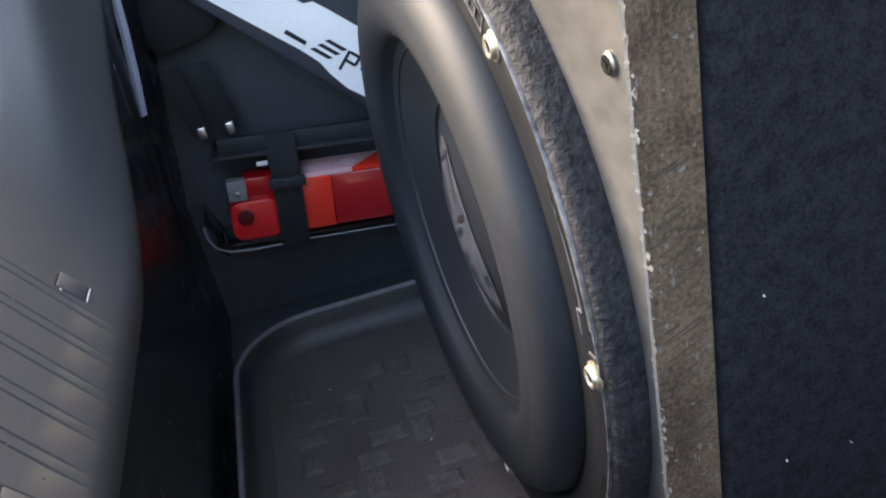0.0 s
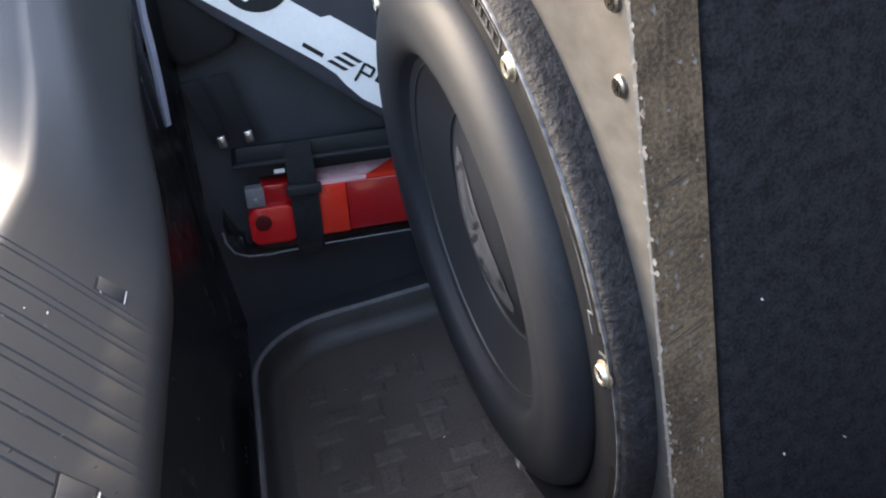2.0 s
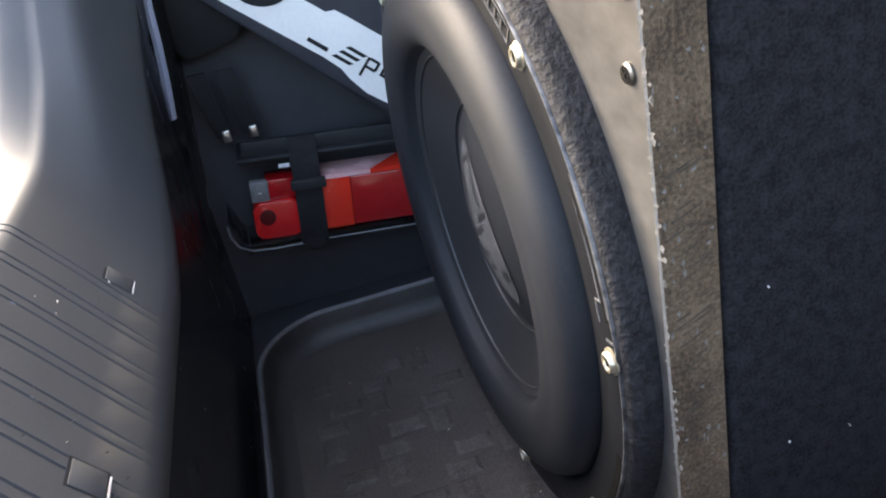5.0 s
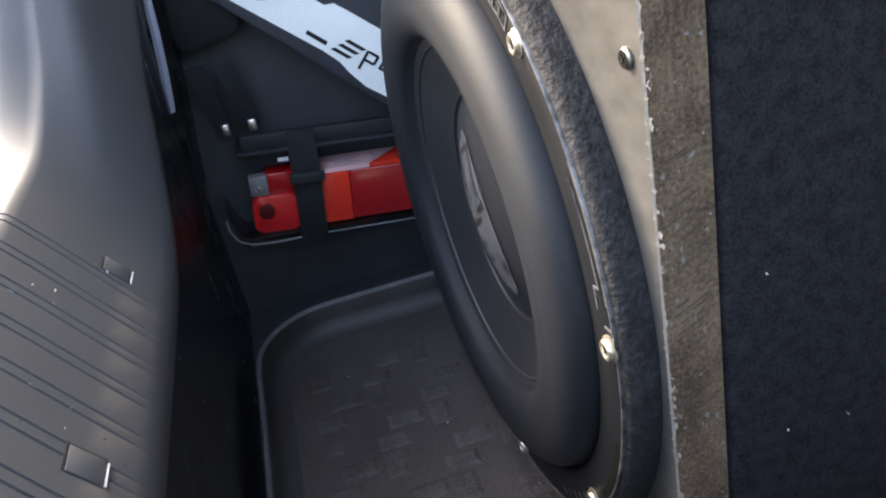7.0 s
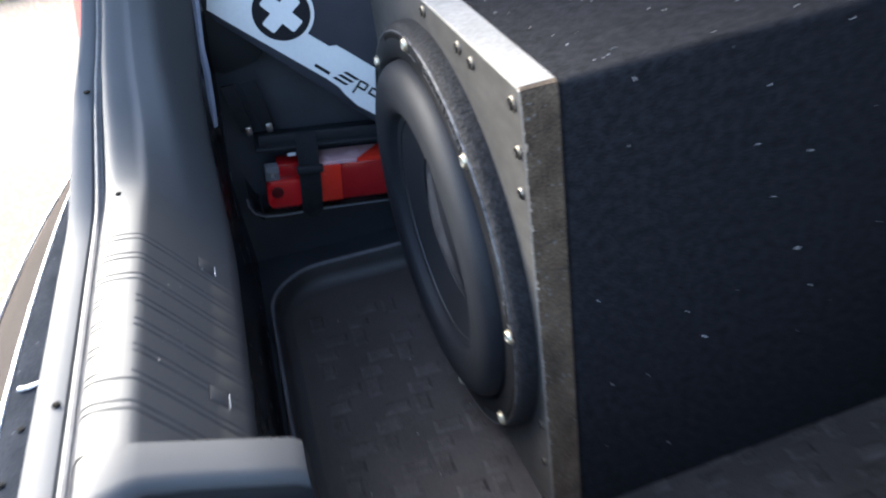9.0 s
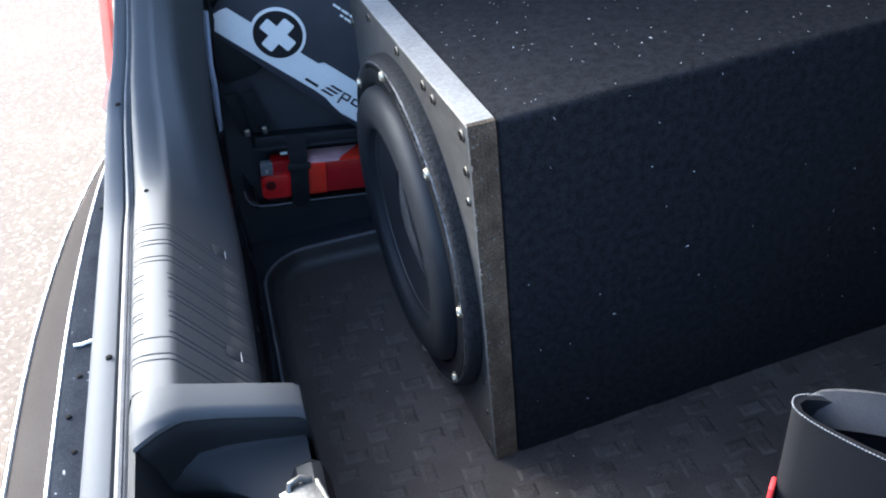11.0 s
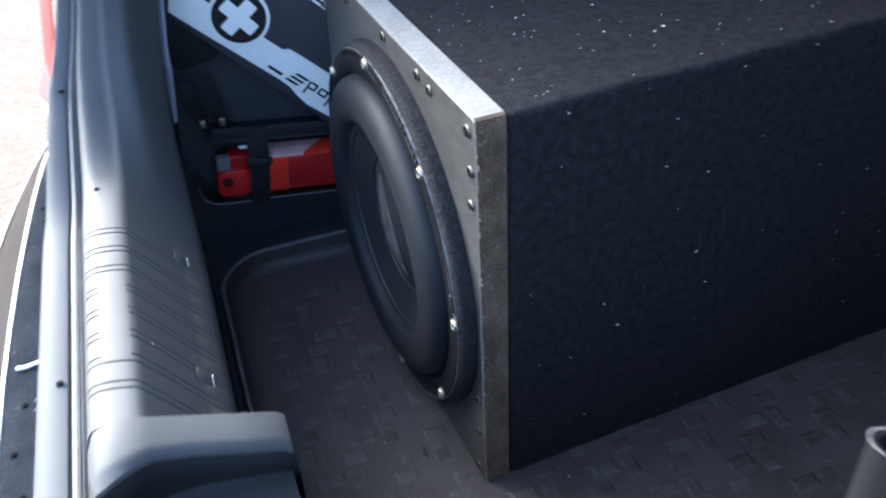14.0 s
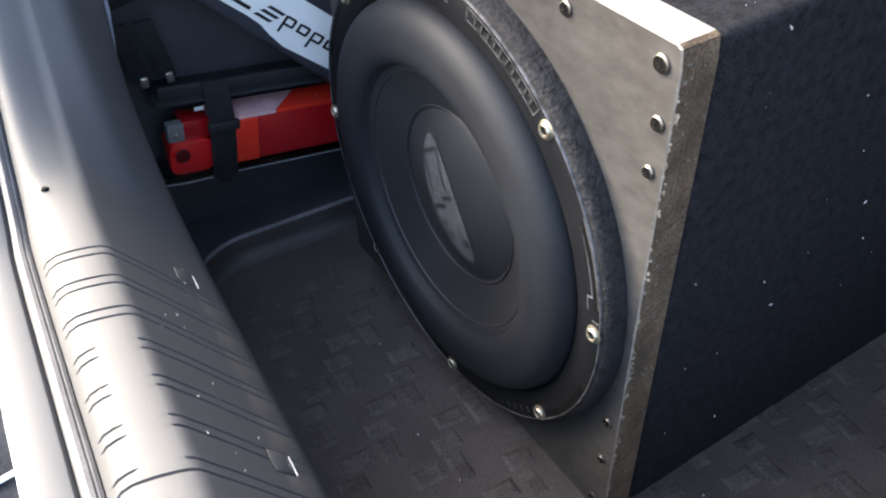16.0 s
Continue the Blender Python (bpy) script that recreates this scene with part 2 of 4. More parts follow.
def lathe(profile, steps=96, close=False):
    """Turns (radius, depth) points round the local x axis; depth runs along x."""
    bm = bmesh.new()
    rings = []
    for r, x in profile:
        rings.append([bm.verts.new((x, r * math.cos(2 * math.pi * i / steps), r * math.sin(2 * math.pi * i / steps))) for i in range(steps)])
    for a, b in zip(rings, rings[1:] + (rings[:1] if close else [])):
        for i in range(steps):
            j = (i + 1) % steps
            bm.faces.new((a[i], a[j], b[j], b[i]))
    if not close and profile[-1][0] < 0.002:
        bm.faces.new(rings[-1])
    bmesh.ops.recalc_face_normals(bm, faces=bm.faces)
    return bm


def sweep(sections, closed_profile=False, caps=False):
    """A skin over a row of sections, each a list of points."""
    bm = bmesh.new()
    rows = [[bm.verts.new(p) for p in s] for s in sections]
    for a, b in zip(rows, rows[1:]):
        k = len(a)
        for i in range(k if closed_profile else k - 1):
            j = (i + 1) % k
            bm.faces.new((a[i], a[j], b[j], b[i]))
    if caps and closed_profile:
        bm.faces.new(rows[0])
        bm.faces.new(rows[-1][::-1])
    bmesh.ops.recalc_face_normals(bm, faces=bm.faces)
    return bm


def tube(points, radius, steps=8):
    """A round rod along points."""
    pts = [Vector(p) for p in points]
    sections = []
    for i, p in enumerate(pts):
        d = (pts[min(i + 1, len(pts) - 1)] - pts[max(i - 1, 0)]).normalized()
        a = d.orthogonal().normalized() if abs(d.z) > 0.95 else d.cross(Vector((0, 0, 1))).normalized()
        b = d.cross(a)
        sections.append([p + radius * (math.cos(2 * math.pi * k / steps) * a + math.sin(2 * math.pi * k / steps) * b) for k in range(steps)])
    return sweep(sections, True, True)


def slab(outline, y0, y1, bevel=0.0):
    """A plate from an (x, z) outline, between two depths y."""
    bm = bmesh.new()
    f = bm.faces.new([bm.verts.new((x, y0, z)) for x, z in outline])
    e = bmesh.ops.extrude_face_region(bm, geom=[f])
    bmesh.ops.translate(bm, vec=(0, y1 - y0, 0), verts=[v for v in e["geom"] if isinstance(v, bmesh.types.BMVert)])
    bmesh.ops.recalc_face_normals(bm, faces=bm.faces)
    if bevel:
        bmesh.ops.bevel(bm, geom=[q for q in bm.edges if q.calc_face_angle(0) > 0.7], offset=bevel, segments=2, affect="EDGES", profile=0.5)
    return bm


def rounded(x0, x1, z0, z1, r, n=5):
    """The outline of a rounded rectangle."""
    out = []
    for cx, cz, a in ((x1 - r, z1 - r, 0), (x0 + r, z1 - r, 90), (x0 + r, z0 + r, 180), (x1 - r, z0 + r, 270)):
        for i in range(n + 1):
            t = radians(a + 90 * i / n)
            out.append((cx + r * math.cos(t), cz + r * math.sin(t)))
    return out


def turn_x(r, a, x=0.0):
    return Vector((x, -r * math.cos(radians(a)), r * math.sin(radians(a))))


def lerp_table(table, s):
    """The value at s of a table of (s, value), smoothly joined."""
    if s <= table[0][0]:
        return table[0][1]
    for i in range(len(table) - 1):
        (a, va), (b, vb) = table[i], table[i + 1]
        if s <= b:
            f = (s - a) / (b - a)
            ta = (vb - table[i - 1][1]) / (b - table[i - 1][0]) if i else 0.0
            tb = (table[i + 2][1] - va) / (table[i + 2][0] - a) if i + 2 < len(table) else (vb - va) / (b - a)
            h = b - a
            return (2 * f ** 3 - 3 * f ** 2 + 1) * va + (f ** 3 - 2 * f ** 2 + f) * h * ta + (3 * f ** 2 - 2 * f ** 3) * vb + (f ** 3 - f ** 2) * h * tb
    return table[-1][1]


# ---- the car: local x runs forward from the rear sill, local y across the car, z up ----
CAR = pose(-0.246, 0.023, 0, 0, 0, -6.0)
BOX = pose(0, 0, 0, 0, 0, -2.2)

RISE_OUT = [(0.17, 0.0), (0.20, 0.005), (0.225, 0.017), (0.25, 0.034), (0.27, 0.050), (0.287, 0.066), (0.31, 0.102), (0.33, 0.148), (0.35, 0.20), (0.38, 0.29), (0.43, 0.45)]
RISE_IN = [(0.17, 0.0), (0.20, 0.003), (0.23, 0.013), (0.25, 0.024), (0.28, 0.046), (0.30, 0.066), (0.33, 0.105), (0.35, 0.140), (0.37, 0.18), (0.40, 0.25), (0.43, 0.33)]
RISE_FOLD = [(0.17, 0.0), (0.205, 0.002), (0.225, 0.009), (0.242, 0.018), (0.257, 0.028), (0.272, 0.042), (0.30, 0.080), (0.33, 0.138), (0.36, 0.215), (0.43, 0.42)]
RISE_FACE = [(0.17, 0.0), (0.195, 0.003), (0.215, 0.013), (0.2365, 0.029), (0.26, 0.052), (0.29, 0.092), (0.33, 0.152), (0.36, 0.212), (0.43, 0.38)]
WIDE_OUT = [(0.17, 0.0), (0.20, 0.003), (0.25, 0.012), (0.287, 0.0225), (0.31, 0.038), (0.33, 0.054), (0.36, 0.078), (0.43, 0.12)]
WIDE_IN = [(0.19, 0.0), (0.25, -0.001), (0.30, 0.0), (0.33, 0.005), (0.35, 0.011), (0.37, 0.020), (0.43, 0.05)]


def bend(s, d):
    """How far the section at s, and there its point at d, climbs and moves inward towards the corner of the boot."""
    f = max(0.0, min(1.0, (d + 0.0425) / 0.1135))
    ridge = [(-0.0425, RISE_OUT), (-0.016, RISE_OUT), (0.020, RISE_FOLD), (0.048, RISE_FACE), (0.0715, RISE_IN)]
    h = lerp_table(RISE_IN, s)
    for (a, low), (b, high) in zip(ridge, ridge[1:]):
        if d <= b:
            k = max(0.0, min(1.0, (d - a) / (b - a)))
            h = lerp_table(low, s) * (1 - k) + lerp_table(high, s) * k
            break
    return h, lerp_table(WIDE_OUT, s) * (1 - f) + lerp_table(WIDE_IN, s) * f


STATIONS = [-0.7, -0.5, -0.35, -0.2, -0.1, -0.05, 0.0, 0.05, 0.1, 0.15, 0.18, 0.19, 0.2, 0.205, 0.21, 0.215, 0.22, 0.225, 0.23, 0.235, 0.24, 0.245, 0.25, 0.255, 0.26, 0.265, 0.27, 0.275, 0.28, 0.285, 0.29, 0.295, 0.30, 0.31, 0.32, 0.33, 0.34, 0.35, 0.36, 0.38, 0.40, 0.43]


def along(profile, stations, shear=0.0, sink=None):
    rows = []
    for s in stations:
        k = 1.0 if s < 0.17 else max(0.0, 1 - (s - 0.17) / 0.06)
        row = []
        for d, z in profile:
            h, w = bend(s, d)
            row.append((d + w, s - shear * k * d, z + h - (sink(s, d) if sink else 0)))
        rows.append(row)
    return rows


# ground
bm = bmesh.new()
bmesh.ops.create_grid(bm, x_segments=40, y_segments=40, size=60)
bmesh.ops.translate(bm, vec=(0, 0, -0.62), verts=bm.verts)
road = tagged(mesh_object("road", bm, M_ROAD), "pale sunlit gravelled asphalt road beside the car", "road", kind="structure")

bm = bmesh.new()
rng = random.Random(3)
for _ in range(9000):
    x, y = rng.uniform(-4.5, 1.0), 4.35 + 5.0 * rng.random() ** 1.4
    h, a = 0.10 + 0.22 * rng.random(), rng.uniform(0, 6.28)
    dx, dy = 0.012 * math.cos(a), 0.012 * math.sin(a)
    lean = (rng.uniform(-0.08, 0.08), rng.uniform(-0.08, 0.08))
    bm.faces.new([bm.verts.new(p) for p in ((x - dx, y - dy, -0.625), (x + dx, y + dy, -0.625), (x + lean[0], y + lean[1], -0.62 + h))])
tagged(mesh_object("verge_grass", bm, M_GRASS), "dry green and yellow grass on the verge", "grass", kind="stuff")

# lining that closes the boot
bm = sweep([[(0.067 + bend(s, 0.071)[1], s, 0.176 + bend(s, 0.071)[0]), (0.064, s, 0.1), (0.066, s, -0.02)] for s in (-0.055, 0.1, 0.17, 0.2, 0.23, 0.25, 0.28, 0.30, 0.33, 0.35, 0.38, 0.41, 0.452)])
tagged(mesh_object("wall_rear", bm, M_INNER), "smooth black plastic lining below the rear sill", "wall", kind="structure").matrix_basis = CAR
# upper part of this wall is added height that blocks the sun
tagged(mesh_object("wall_side", block(0.0, 1.05, 0.452, 0.48, -0.02, 0.74, bevel=0.004), M_WALL), "dark felt side lining of the boot", "wall", kind="structure").matrix_basis = CAR
# unseen pillar, added to block the sun from board and boot
bm = sweep([[(0.02 + 0.16 * k, 0.482, 0.30 + 0.7 * k), (0.02 + 0.16 * k, 0.53, 0.30 + 0.7 * k), (0.26 + 0.16 * k, 0.53, 0.30 + 0.7 * k), (0.26 + 0.16 * k, 0.482, 0.30 + 0.7 * k)] for k in (0.0, 0.5, 1.0)], True, True)
tagged(mesh_object("wall_pillar", bm, M_WHITE_PAINT), "unseen white body pillar added to keep sun off the boot", "pillar", kind="structure").matrix_basis = CAR
# unseen near wall, its top kept low to let sky light in
tagged(mesh_object("wall_near", block(0.09, 1.05, -0.78, -0.75, -0.02, 0.56, bevel=0.004), M_WALL), "dark felt side lining of the boot", "wall", kind="structure").matrix_basis = CAR
tagged(mesh_object("wall_seats", block(0.80, 0.9, -0.748, 0.450, -0.02, 0.978, bevel=0.01), M_WALL), "black back of the rear seats", "wall", kind="structure").matrix_basis = CAR
# unseen roof, added to cut off overhead sky; light grey to bounce fill
tagged(mesh_object("ceiling", block(0.22, 1.05, -0.79, 0.49, 0.982, 1.01, bevel=0.004), M_HEADLINE), "unseen light grey roof lining added to bounce light into the boot", "ceiling", kind="structure").matrix_basis = CAR
tagged(mesh_object("floor", block(0.0, 1.0, -0.8, 0.47, -0.06, -0.004), M_WALL), "black boot floor under the mat", "floor", kind="structure").matrix_basis = CAR

# rubber mat with raised rim and embossed basket pattern
mat = thing("boot_mat", CAR, "dark rubber boot mat with raised rim and embossed blocks", "mat")
RIM = [(0.9, 0.366), (0.6, 0.366), (0.3, 0.368), (0.2, 0.368)]
RIM += [(0.135 - 0.059 * math.sin(radians(a)), 0.309 + 0.059 * math.cos(radians(a))) for a in range(0, 91, 9)]
RIM += [(0.076, 0.25), (0.076, 0.15), (0.078, 0.05), (0.083, 0.0), (0.098, -0.045), (0.107, -0.09), (0.11, -0.2), (0.11, -0.5), (0.11, -0.74)]
sections = []
for i, (x, y) in enumerate(RIM):
    a, b = Vector(RIM[max(0, i - 1)]), Vector(RIM[min(len(RIM) - 1, i + 1)])
    d = (b - a).normalized()
    inner = Vector((-d.y, d.x))
    sections.append([(x + inner.x * o, y + inner.y * o, z) for o, z in ((-0.003, 0.0), (-0.003, 0.027), (-0.0016, 0.0295), (0.0, 0.0302), (0.0016, 0.0295), (0.0026, 0.027), (0.0036, 0.019), (0.0052, 0.0125), (0.009, 0.0092), (0.016, 0.0078))])
part("rim", sweep(sections), M_RIM, mat, "upturned rubber rim")
beads = []
for i, (x, y) in enumerate(RIM):
    d = (Vector(RIM[min(len(RIM) - 1, i + 1)]) - Vector(RIM[max(0, i - 1)])).normalized()
    beads.append([(x - d.y * o, y + d.x * o, z) for o, z in ((-0.0018, 0.0292), (-0.0012, 0.0308), (0.0006, 0.0310), (0.0016, 0.0302), (0.0020, 0.0285))])
part("rim_bead", sweep(beads), M_SEAL, mat, "paler greyish top edge of the rim")
bm = bmesh.new()
bm.faces.new([bm.verts.new((x, y, 0.0075)) for x, y in [(0.105, -0.75), (0.9, -0.75), (0.9, 0.36)] + [(0.135 - 0.053 * math.sin(radians(a)), 0.309 + 0.053 * math.cos(radians(a))) for a in range(0, 91, 9)] + [(0.082, 0.04), (0.09, -0.02), (0.105, -0.08)]])
part("sheet", bm, M_MAT, mat, smooth=False)
bm = bmesh.new()
CELL = 0.036
rng = random.Random(4)
for i in range(22):
    for j in range(28):
        x0, y0 = 0.105 + i * CELL, -0.66 + j * CELL
        if y0 + CELL > 0.342 or (x0 < 0.13 and y0 > 0.30) or (y0 < 0.0 and x0 < 0.13):
            continue
        if (i + j) % 2:
            cells = ((x0 + 0.001, x0 + CELL * 0.62, y0 + 0.001, y0 + CELL * 0.46), (x0 + CELL * 0.3, x0 + CELL - 0.001, y0 + CELL * 0.54, y0 + CELL - 0.001))
        else:
            cells = ((x0 + 0.002, x0 + CELL * 0.46, y0 + CELL * 0.3, y0 + CELL - 0.001),)
        for xa, xb, ya, yb in cells:
            h = 0.0005 + rng.random() * 0.0006
            lo = [bm.verts.new(p) for p in ((xa, ya, 0.0074), (xb, ya, 0.0074), (xb, yb, 0.0074), (xa, yb, 0.0074))]
            e = 0.0034
            hi = [bm.verts.new(p) for p in ((xa + e, ya + e, 0.0075 + h), (xb - e, ya + e, 0.0075 + h), (xb - e, yb - e, 0.0075 + h), (xa + e, yb - e, 0.0075 + h))]
            bm.faces.new(hi)
            for k in range(4):
                bm.faces.new((lo[k], lo[(k + 1) % 4], hi[(k + 1) % 4], hi[k]))
tagged(part("embossing", bm, M_MAT_WORN, mat, smooth=False), kind="stuff")

# rear sill trim with grooves
GROOVES = []
for k in range(8):
    for o in (0.0, -0.006):
        GROOVES.append((0.144 - 0.0235 * k + o, 3 <= k <= 5 or (k == 6 and o == 0.0)))
SILL = [(-0.014, 0.205), (-0.0105, 0.225), (-0.0075, 0.234), (-0.0045, 0.2385), (0.0, 0.2412), (0.004, 0.242), (0.009, 0.2425), (0.016, 0.2425), (0.0205, 0.242), (0.0235, 0.2408), (0.026, 0.2382), (0.029, 0.2345), (0.034, 0.2285), (0.040, 0.221), (0.045, 0.2145), (0.050, 0.208), (0.055, 0.2015), (0.060, 0.195), (0.067, 0.1855), (0.0705, 0.179), (0.071, 0.172), (0.069, 0.165)]


def groove_depth(s, d):
    for g, short in GROOVES:
        if abs(s - g) < 0.00045 and -0.006 < d < 0.064 and not (short and 0.003 < d < 0.0215):
            return 0.0018 if d < 0.03 else 0.0011
    return 0.0


stations = [-0.055] + [q for q in STATIONS if q > 0.155]
for g, _ in GROOVES:
    stations += [g - 0.0008, g - 0.0004, g + 0.0004, g + 0.0008]
stations = sorted(stations)
sill = thing("sill_trim", CAR, "grey grained plastic boot sill trim with pairs of grooves", "sill trim")
part("panel", sweep(along(SILL, stations, 0.22, groove_depth)), M_TRIM, sill)
for s, d in ((0.1427, 0.0545), (0.009, 0.0565)):
    ob = part("clip_cover", block(-0.0062, 0.0062, -0.0062, 0.0062, -0.0010, 0.0003, bevel=0.0003), M_TRIM, sill, "small square clip cover")
    ob.matrix_basis = pose(d, s, 0.195 + (0.060 - d) * 1.3, 0, 52.4, 0)
    part("clip_gap", block(-0.0074, 0.0070, -0.0070, 0.0070, -0.0010, 0.0001), M_TRIM_DARK, ob, "dark gap round the cover")
    part("clip_edge", block(0.0070, 0.0076, -0.0062, 0.0050, -0.001, 0.0005), M_BRIGHT_LINE, ob, "pale edge along the lower side of the cover")
peg = part("peg", lathe([(0.0022, 0.0), (0.0022, 0.002), (0.0014, 0.003), (0.0001, 0.003)], 12), M_HOLE, sill)
peg.matrix_basis = pose(0.006, 0.197, 0.2425, 0, -90, 0)

# latch housing at the middle of the sill
housing = thing("latch_housing", CAR, "grey plastic latch housing with a deep recess in the sill", "latch housing")
TOP = [(-0.0105, 0.225), (-0.0045, 0.2385), (0.0, 0.2412), (0.009, 0.2425), (0.0205, 0.242), (0.0265, 0.2400), (0.045, 0.2335), (0.07, 0.225), (0.094, 0.2165), (0.099, 0.212), (0.1, 0.2)]


def front(rows):
    """Sections across the bridge; the outer end is cut back towards the sill."""
    out = []
    for s, dz in rows:
        cut = 0.0 if s > -0.06 else 0.016 if dz < -0.002 else 0.010
        out.append([(d, s - cut * (1 - min(1, max(0, d / 0.03))), z + dz) for d, z in TOP])
    return out


part("bridge", sweep(front([(-0.0545, -0.004), (-0.056, 0.0), (-0.0755, 0.0), (-0.0790, -0.0012), (-0.0808, -0.0040), (-0.0812, -0.0075)])), M_TRIM, housing)
# recess, flank and post: same plastic as the bridge, shade put into darker colours
part("recess_wall", sweep(front([(-0.0812, -0.0075), (-0.0790, -0.0105), (-0.0805, -0.0145), (-0.0800, -0.022), (-0.0770, -0.034), (-0.0755, -0.046), (-0.0750, -0.056)])), M_TRIM_MID, housing, "concave wall of the recess, darkened for shade")
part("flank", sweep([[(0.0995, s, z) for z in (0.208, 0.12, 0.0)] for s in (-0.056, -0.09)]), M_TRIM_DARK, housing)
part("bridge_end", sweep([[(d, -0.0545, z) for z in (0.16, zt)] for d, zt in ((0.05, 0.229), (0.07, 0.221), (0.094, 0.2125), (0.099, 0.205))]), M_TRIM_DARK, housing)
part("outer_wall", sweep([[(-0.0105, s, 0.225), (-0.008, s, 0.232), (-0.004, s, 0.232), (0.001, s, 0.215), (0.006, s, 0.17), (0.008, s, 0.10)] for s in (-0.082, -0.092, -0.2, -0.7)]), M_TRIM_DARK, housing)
RAMP = [(-0.009, -0.0840), (0.012, -0.0885), (0.024, -0.0925), (0.034, -0.097), (0.048, -0.107), (0.064, -0.121), (0.078, -0.134), (0.096, -0.150)]
part("recess_ramp", sweep([[(d, -0.0735, 0.207 - 0.12 * d), (d, -0.0765, 0.201 - 0.12 * d), (d, -0.0800, 0.196 - 0.10 * d), (d, 0.5 * (q - 0.0815), 0.189 - 0.05 * d), (d, q, 0.180), (d, q - 0.0004, 0.1775), (d, q + 0.003, 0.170), (d, q + 0.012, 0.155)] for d, q in RAMP]), M_TRIM_MID, housing, "grey ramp at the foot of the recess, darkened for shade")
# black sheet stands for the shade in the finger opening
part("opening", sweep([[(d, s, z) for d in (0.0, 0.03, 0.06, 0.085)] for s, z in ((-0.070, 0.155), (-0.09, 0.142), (-0.3, 0.12), (-0.7, 0.12))]), M_HOLE, housing, "black sheet for the shade in the finger opening")
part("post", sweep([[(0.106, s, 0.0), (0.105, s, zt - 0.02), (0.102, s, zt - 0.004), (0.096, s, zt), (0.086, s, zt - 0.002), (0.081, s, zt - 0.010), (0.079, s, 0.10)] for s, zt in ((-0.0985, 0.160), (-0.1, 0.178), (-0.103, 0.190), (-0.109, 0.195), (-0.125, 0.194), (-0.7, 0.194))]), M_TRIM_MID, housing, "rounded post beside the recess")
latch = thing("latch_striker", CAR @ pose(0.0870, -0.140, 0.199, 6, 0, 14), "bare galvanised steel boot latch on its housing", "latch")
part("plate", block(-0.012, 0.012, -0.028, 0.008, -0.0015, 0.0045, bevel=0.0012), M_STEEL, latch)
part("flange", block(0.0110, 0.0135, -0.026, 0.005, -0.012, 0.0060, bevel=0.0008), M_STEEL, latch)
part("flange", block(-0.0135, -0.0110, -0.026, 0.003, -0.012, 0.0035, bevel=0.0008), M_STEEL, latch)
part("claw", tube([(-0.006, 0.006, 0.003), (-0.004, 0.009, 0.006), (0.003, 0.010, 0.0065), (0.009, 0.007, 0.004)], 0.0022), M_STEEL, latch)
part("slot", block(-0.007, 0.006, -0.014, -0.008, 0.0042, 0.0049), M_HOLE, latch, "dark slot")

# painted lip, seal and bumper
lip = thing("rear_lip", CAR, "dark grey painted steel lip of the boot opening", "body panel")
part("flange", sweep(along([(-0.0205, 0.200), (-0.021, 0.2175), (-0.0225, 0.2205), (-0.026, 0.2215), (-0.033, 0.2210), (-0.0385, 0.2195), (-0.0415, 0.2165), (-0.0425, 0.210), (-0.0425, 0.190)], STATIONS)), M_LIP, lip)
for s, z in ((0.0113, 0.2215), (0.2875, 0.2215)):
    h, w = bend(s, -0.0265)
    part("plug", lathe([(0.0024, -0.0005), (0.0024, 0.0006), (0.0015, 0.001), (0.0001, 0.001)], 14), M_HOLE, lip).matrix_basis = pose(-0.0265 + w, s, z + h + 0.0005, 0, -90, 0)
seal = thing("door_seal", CAR, "black rubber seal between sill trim and painted lip", "seal")
part("bead", sweep(along([(-0.0208, 0.19), (-0.0205, 0.2185), (-0.0188, 0.2232), (-0.0165, 0.2245), (-0.0146, 0.2238), (-0.0138, 0.2222)], STATIONS)), M_SEAL, seal)
part("flap", sweep(along([(-0.0139, 0.2224), (-0.0132, 0.2228), (-0.0118, 0.2215), (-0.0112, 0.21)], STATIONS)), M_SEAL, seal, "thin rubber flap along the trim")

bumper = thing("rear_bumper", CAR, "grey plastic rear bumper with a black scuffed loading strip", "bumper")
BOW = [(-0.7, 0.0), (0.0, 0.0), (0.1, 0.003), (0.2, 0.012), (0.27, 0.022), (0.33, 0.034), (0.40, 0.052), (0.5, 0.09)]
BSTAT = [-0.7, -0.4, -0.2, -0.1, 0.0, 0.05, 0.1, 0.15, 0.2, 0.24, 0.27, 0.30, 0.33, 0.36, 0.40, 0.45, 0.5]


def bow(profile, pull=1.0, stations=BSTAT):
    return [[(d + pull * k * lerp_table(BOW, s), s, z) for d, z, k in profile] for s in stations]


part("strip", sweep(bow([(-0.040, 0.185, 0.1), (-0.043, 0.2035, 0.1), (-0.050, 0.2045, 0.2), (-0.062, 0.2035, 0.45), (-0.0675, 0.2005, 0.55)], 1.0, [q for q in BSTAT if q < 0.37])), M_STRIP, bumper, "glossy black scuffed loading strip")
# near-white slivers paint the glint along the strip edges and bumper crease
part("strip_edge", sweep(bow([(-0.0672, 0.2, 0.55), (-0.0680, 0.2022, 0.55), (-0.0695, 0.2022, 0.56), (-0.0702, 0.199, 0.56)], 1.0, [q for q in BSTAT if q < 0.37])), M_BRIGHT_LINE, bumper, "bright painted glint along the strip edge")
part("inner_edge", sweep(bow([(-0.0425, 0.2, 0.1), (-0.0428, 0.2062, 0.1), (-0.0440, 0.2062, 0.1), (-0.0446, 0.203, 0.1)], 1.0, [q for q in BSTAT if q < 0.3])), M_BRIGHT_LINE, bumper, "bright painted glint along the strip edge")
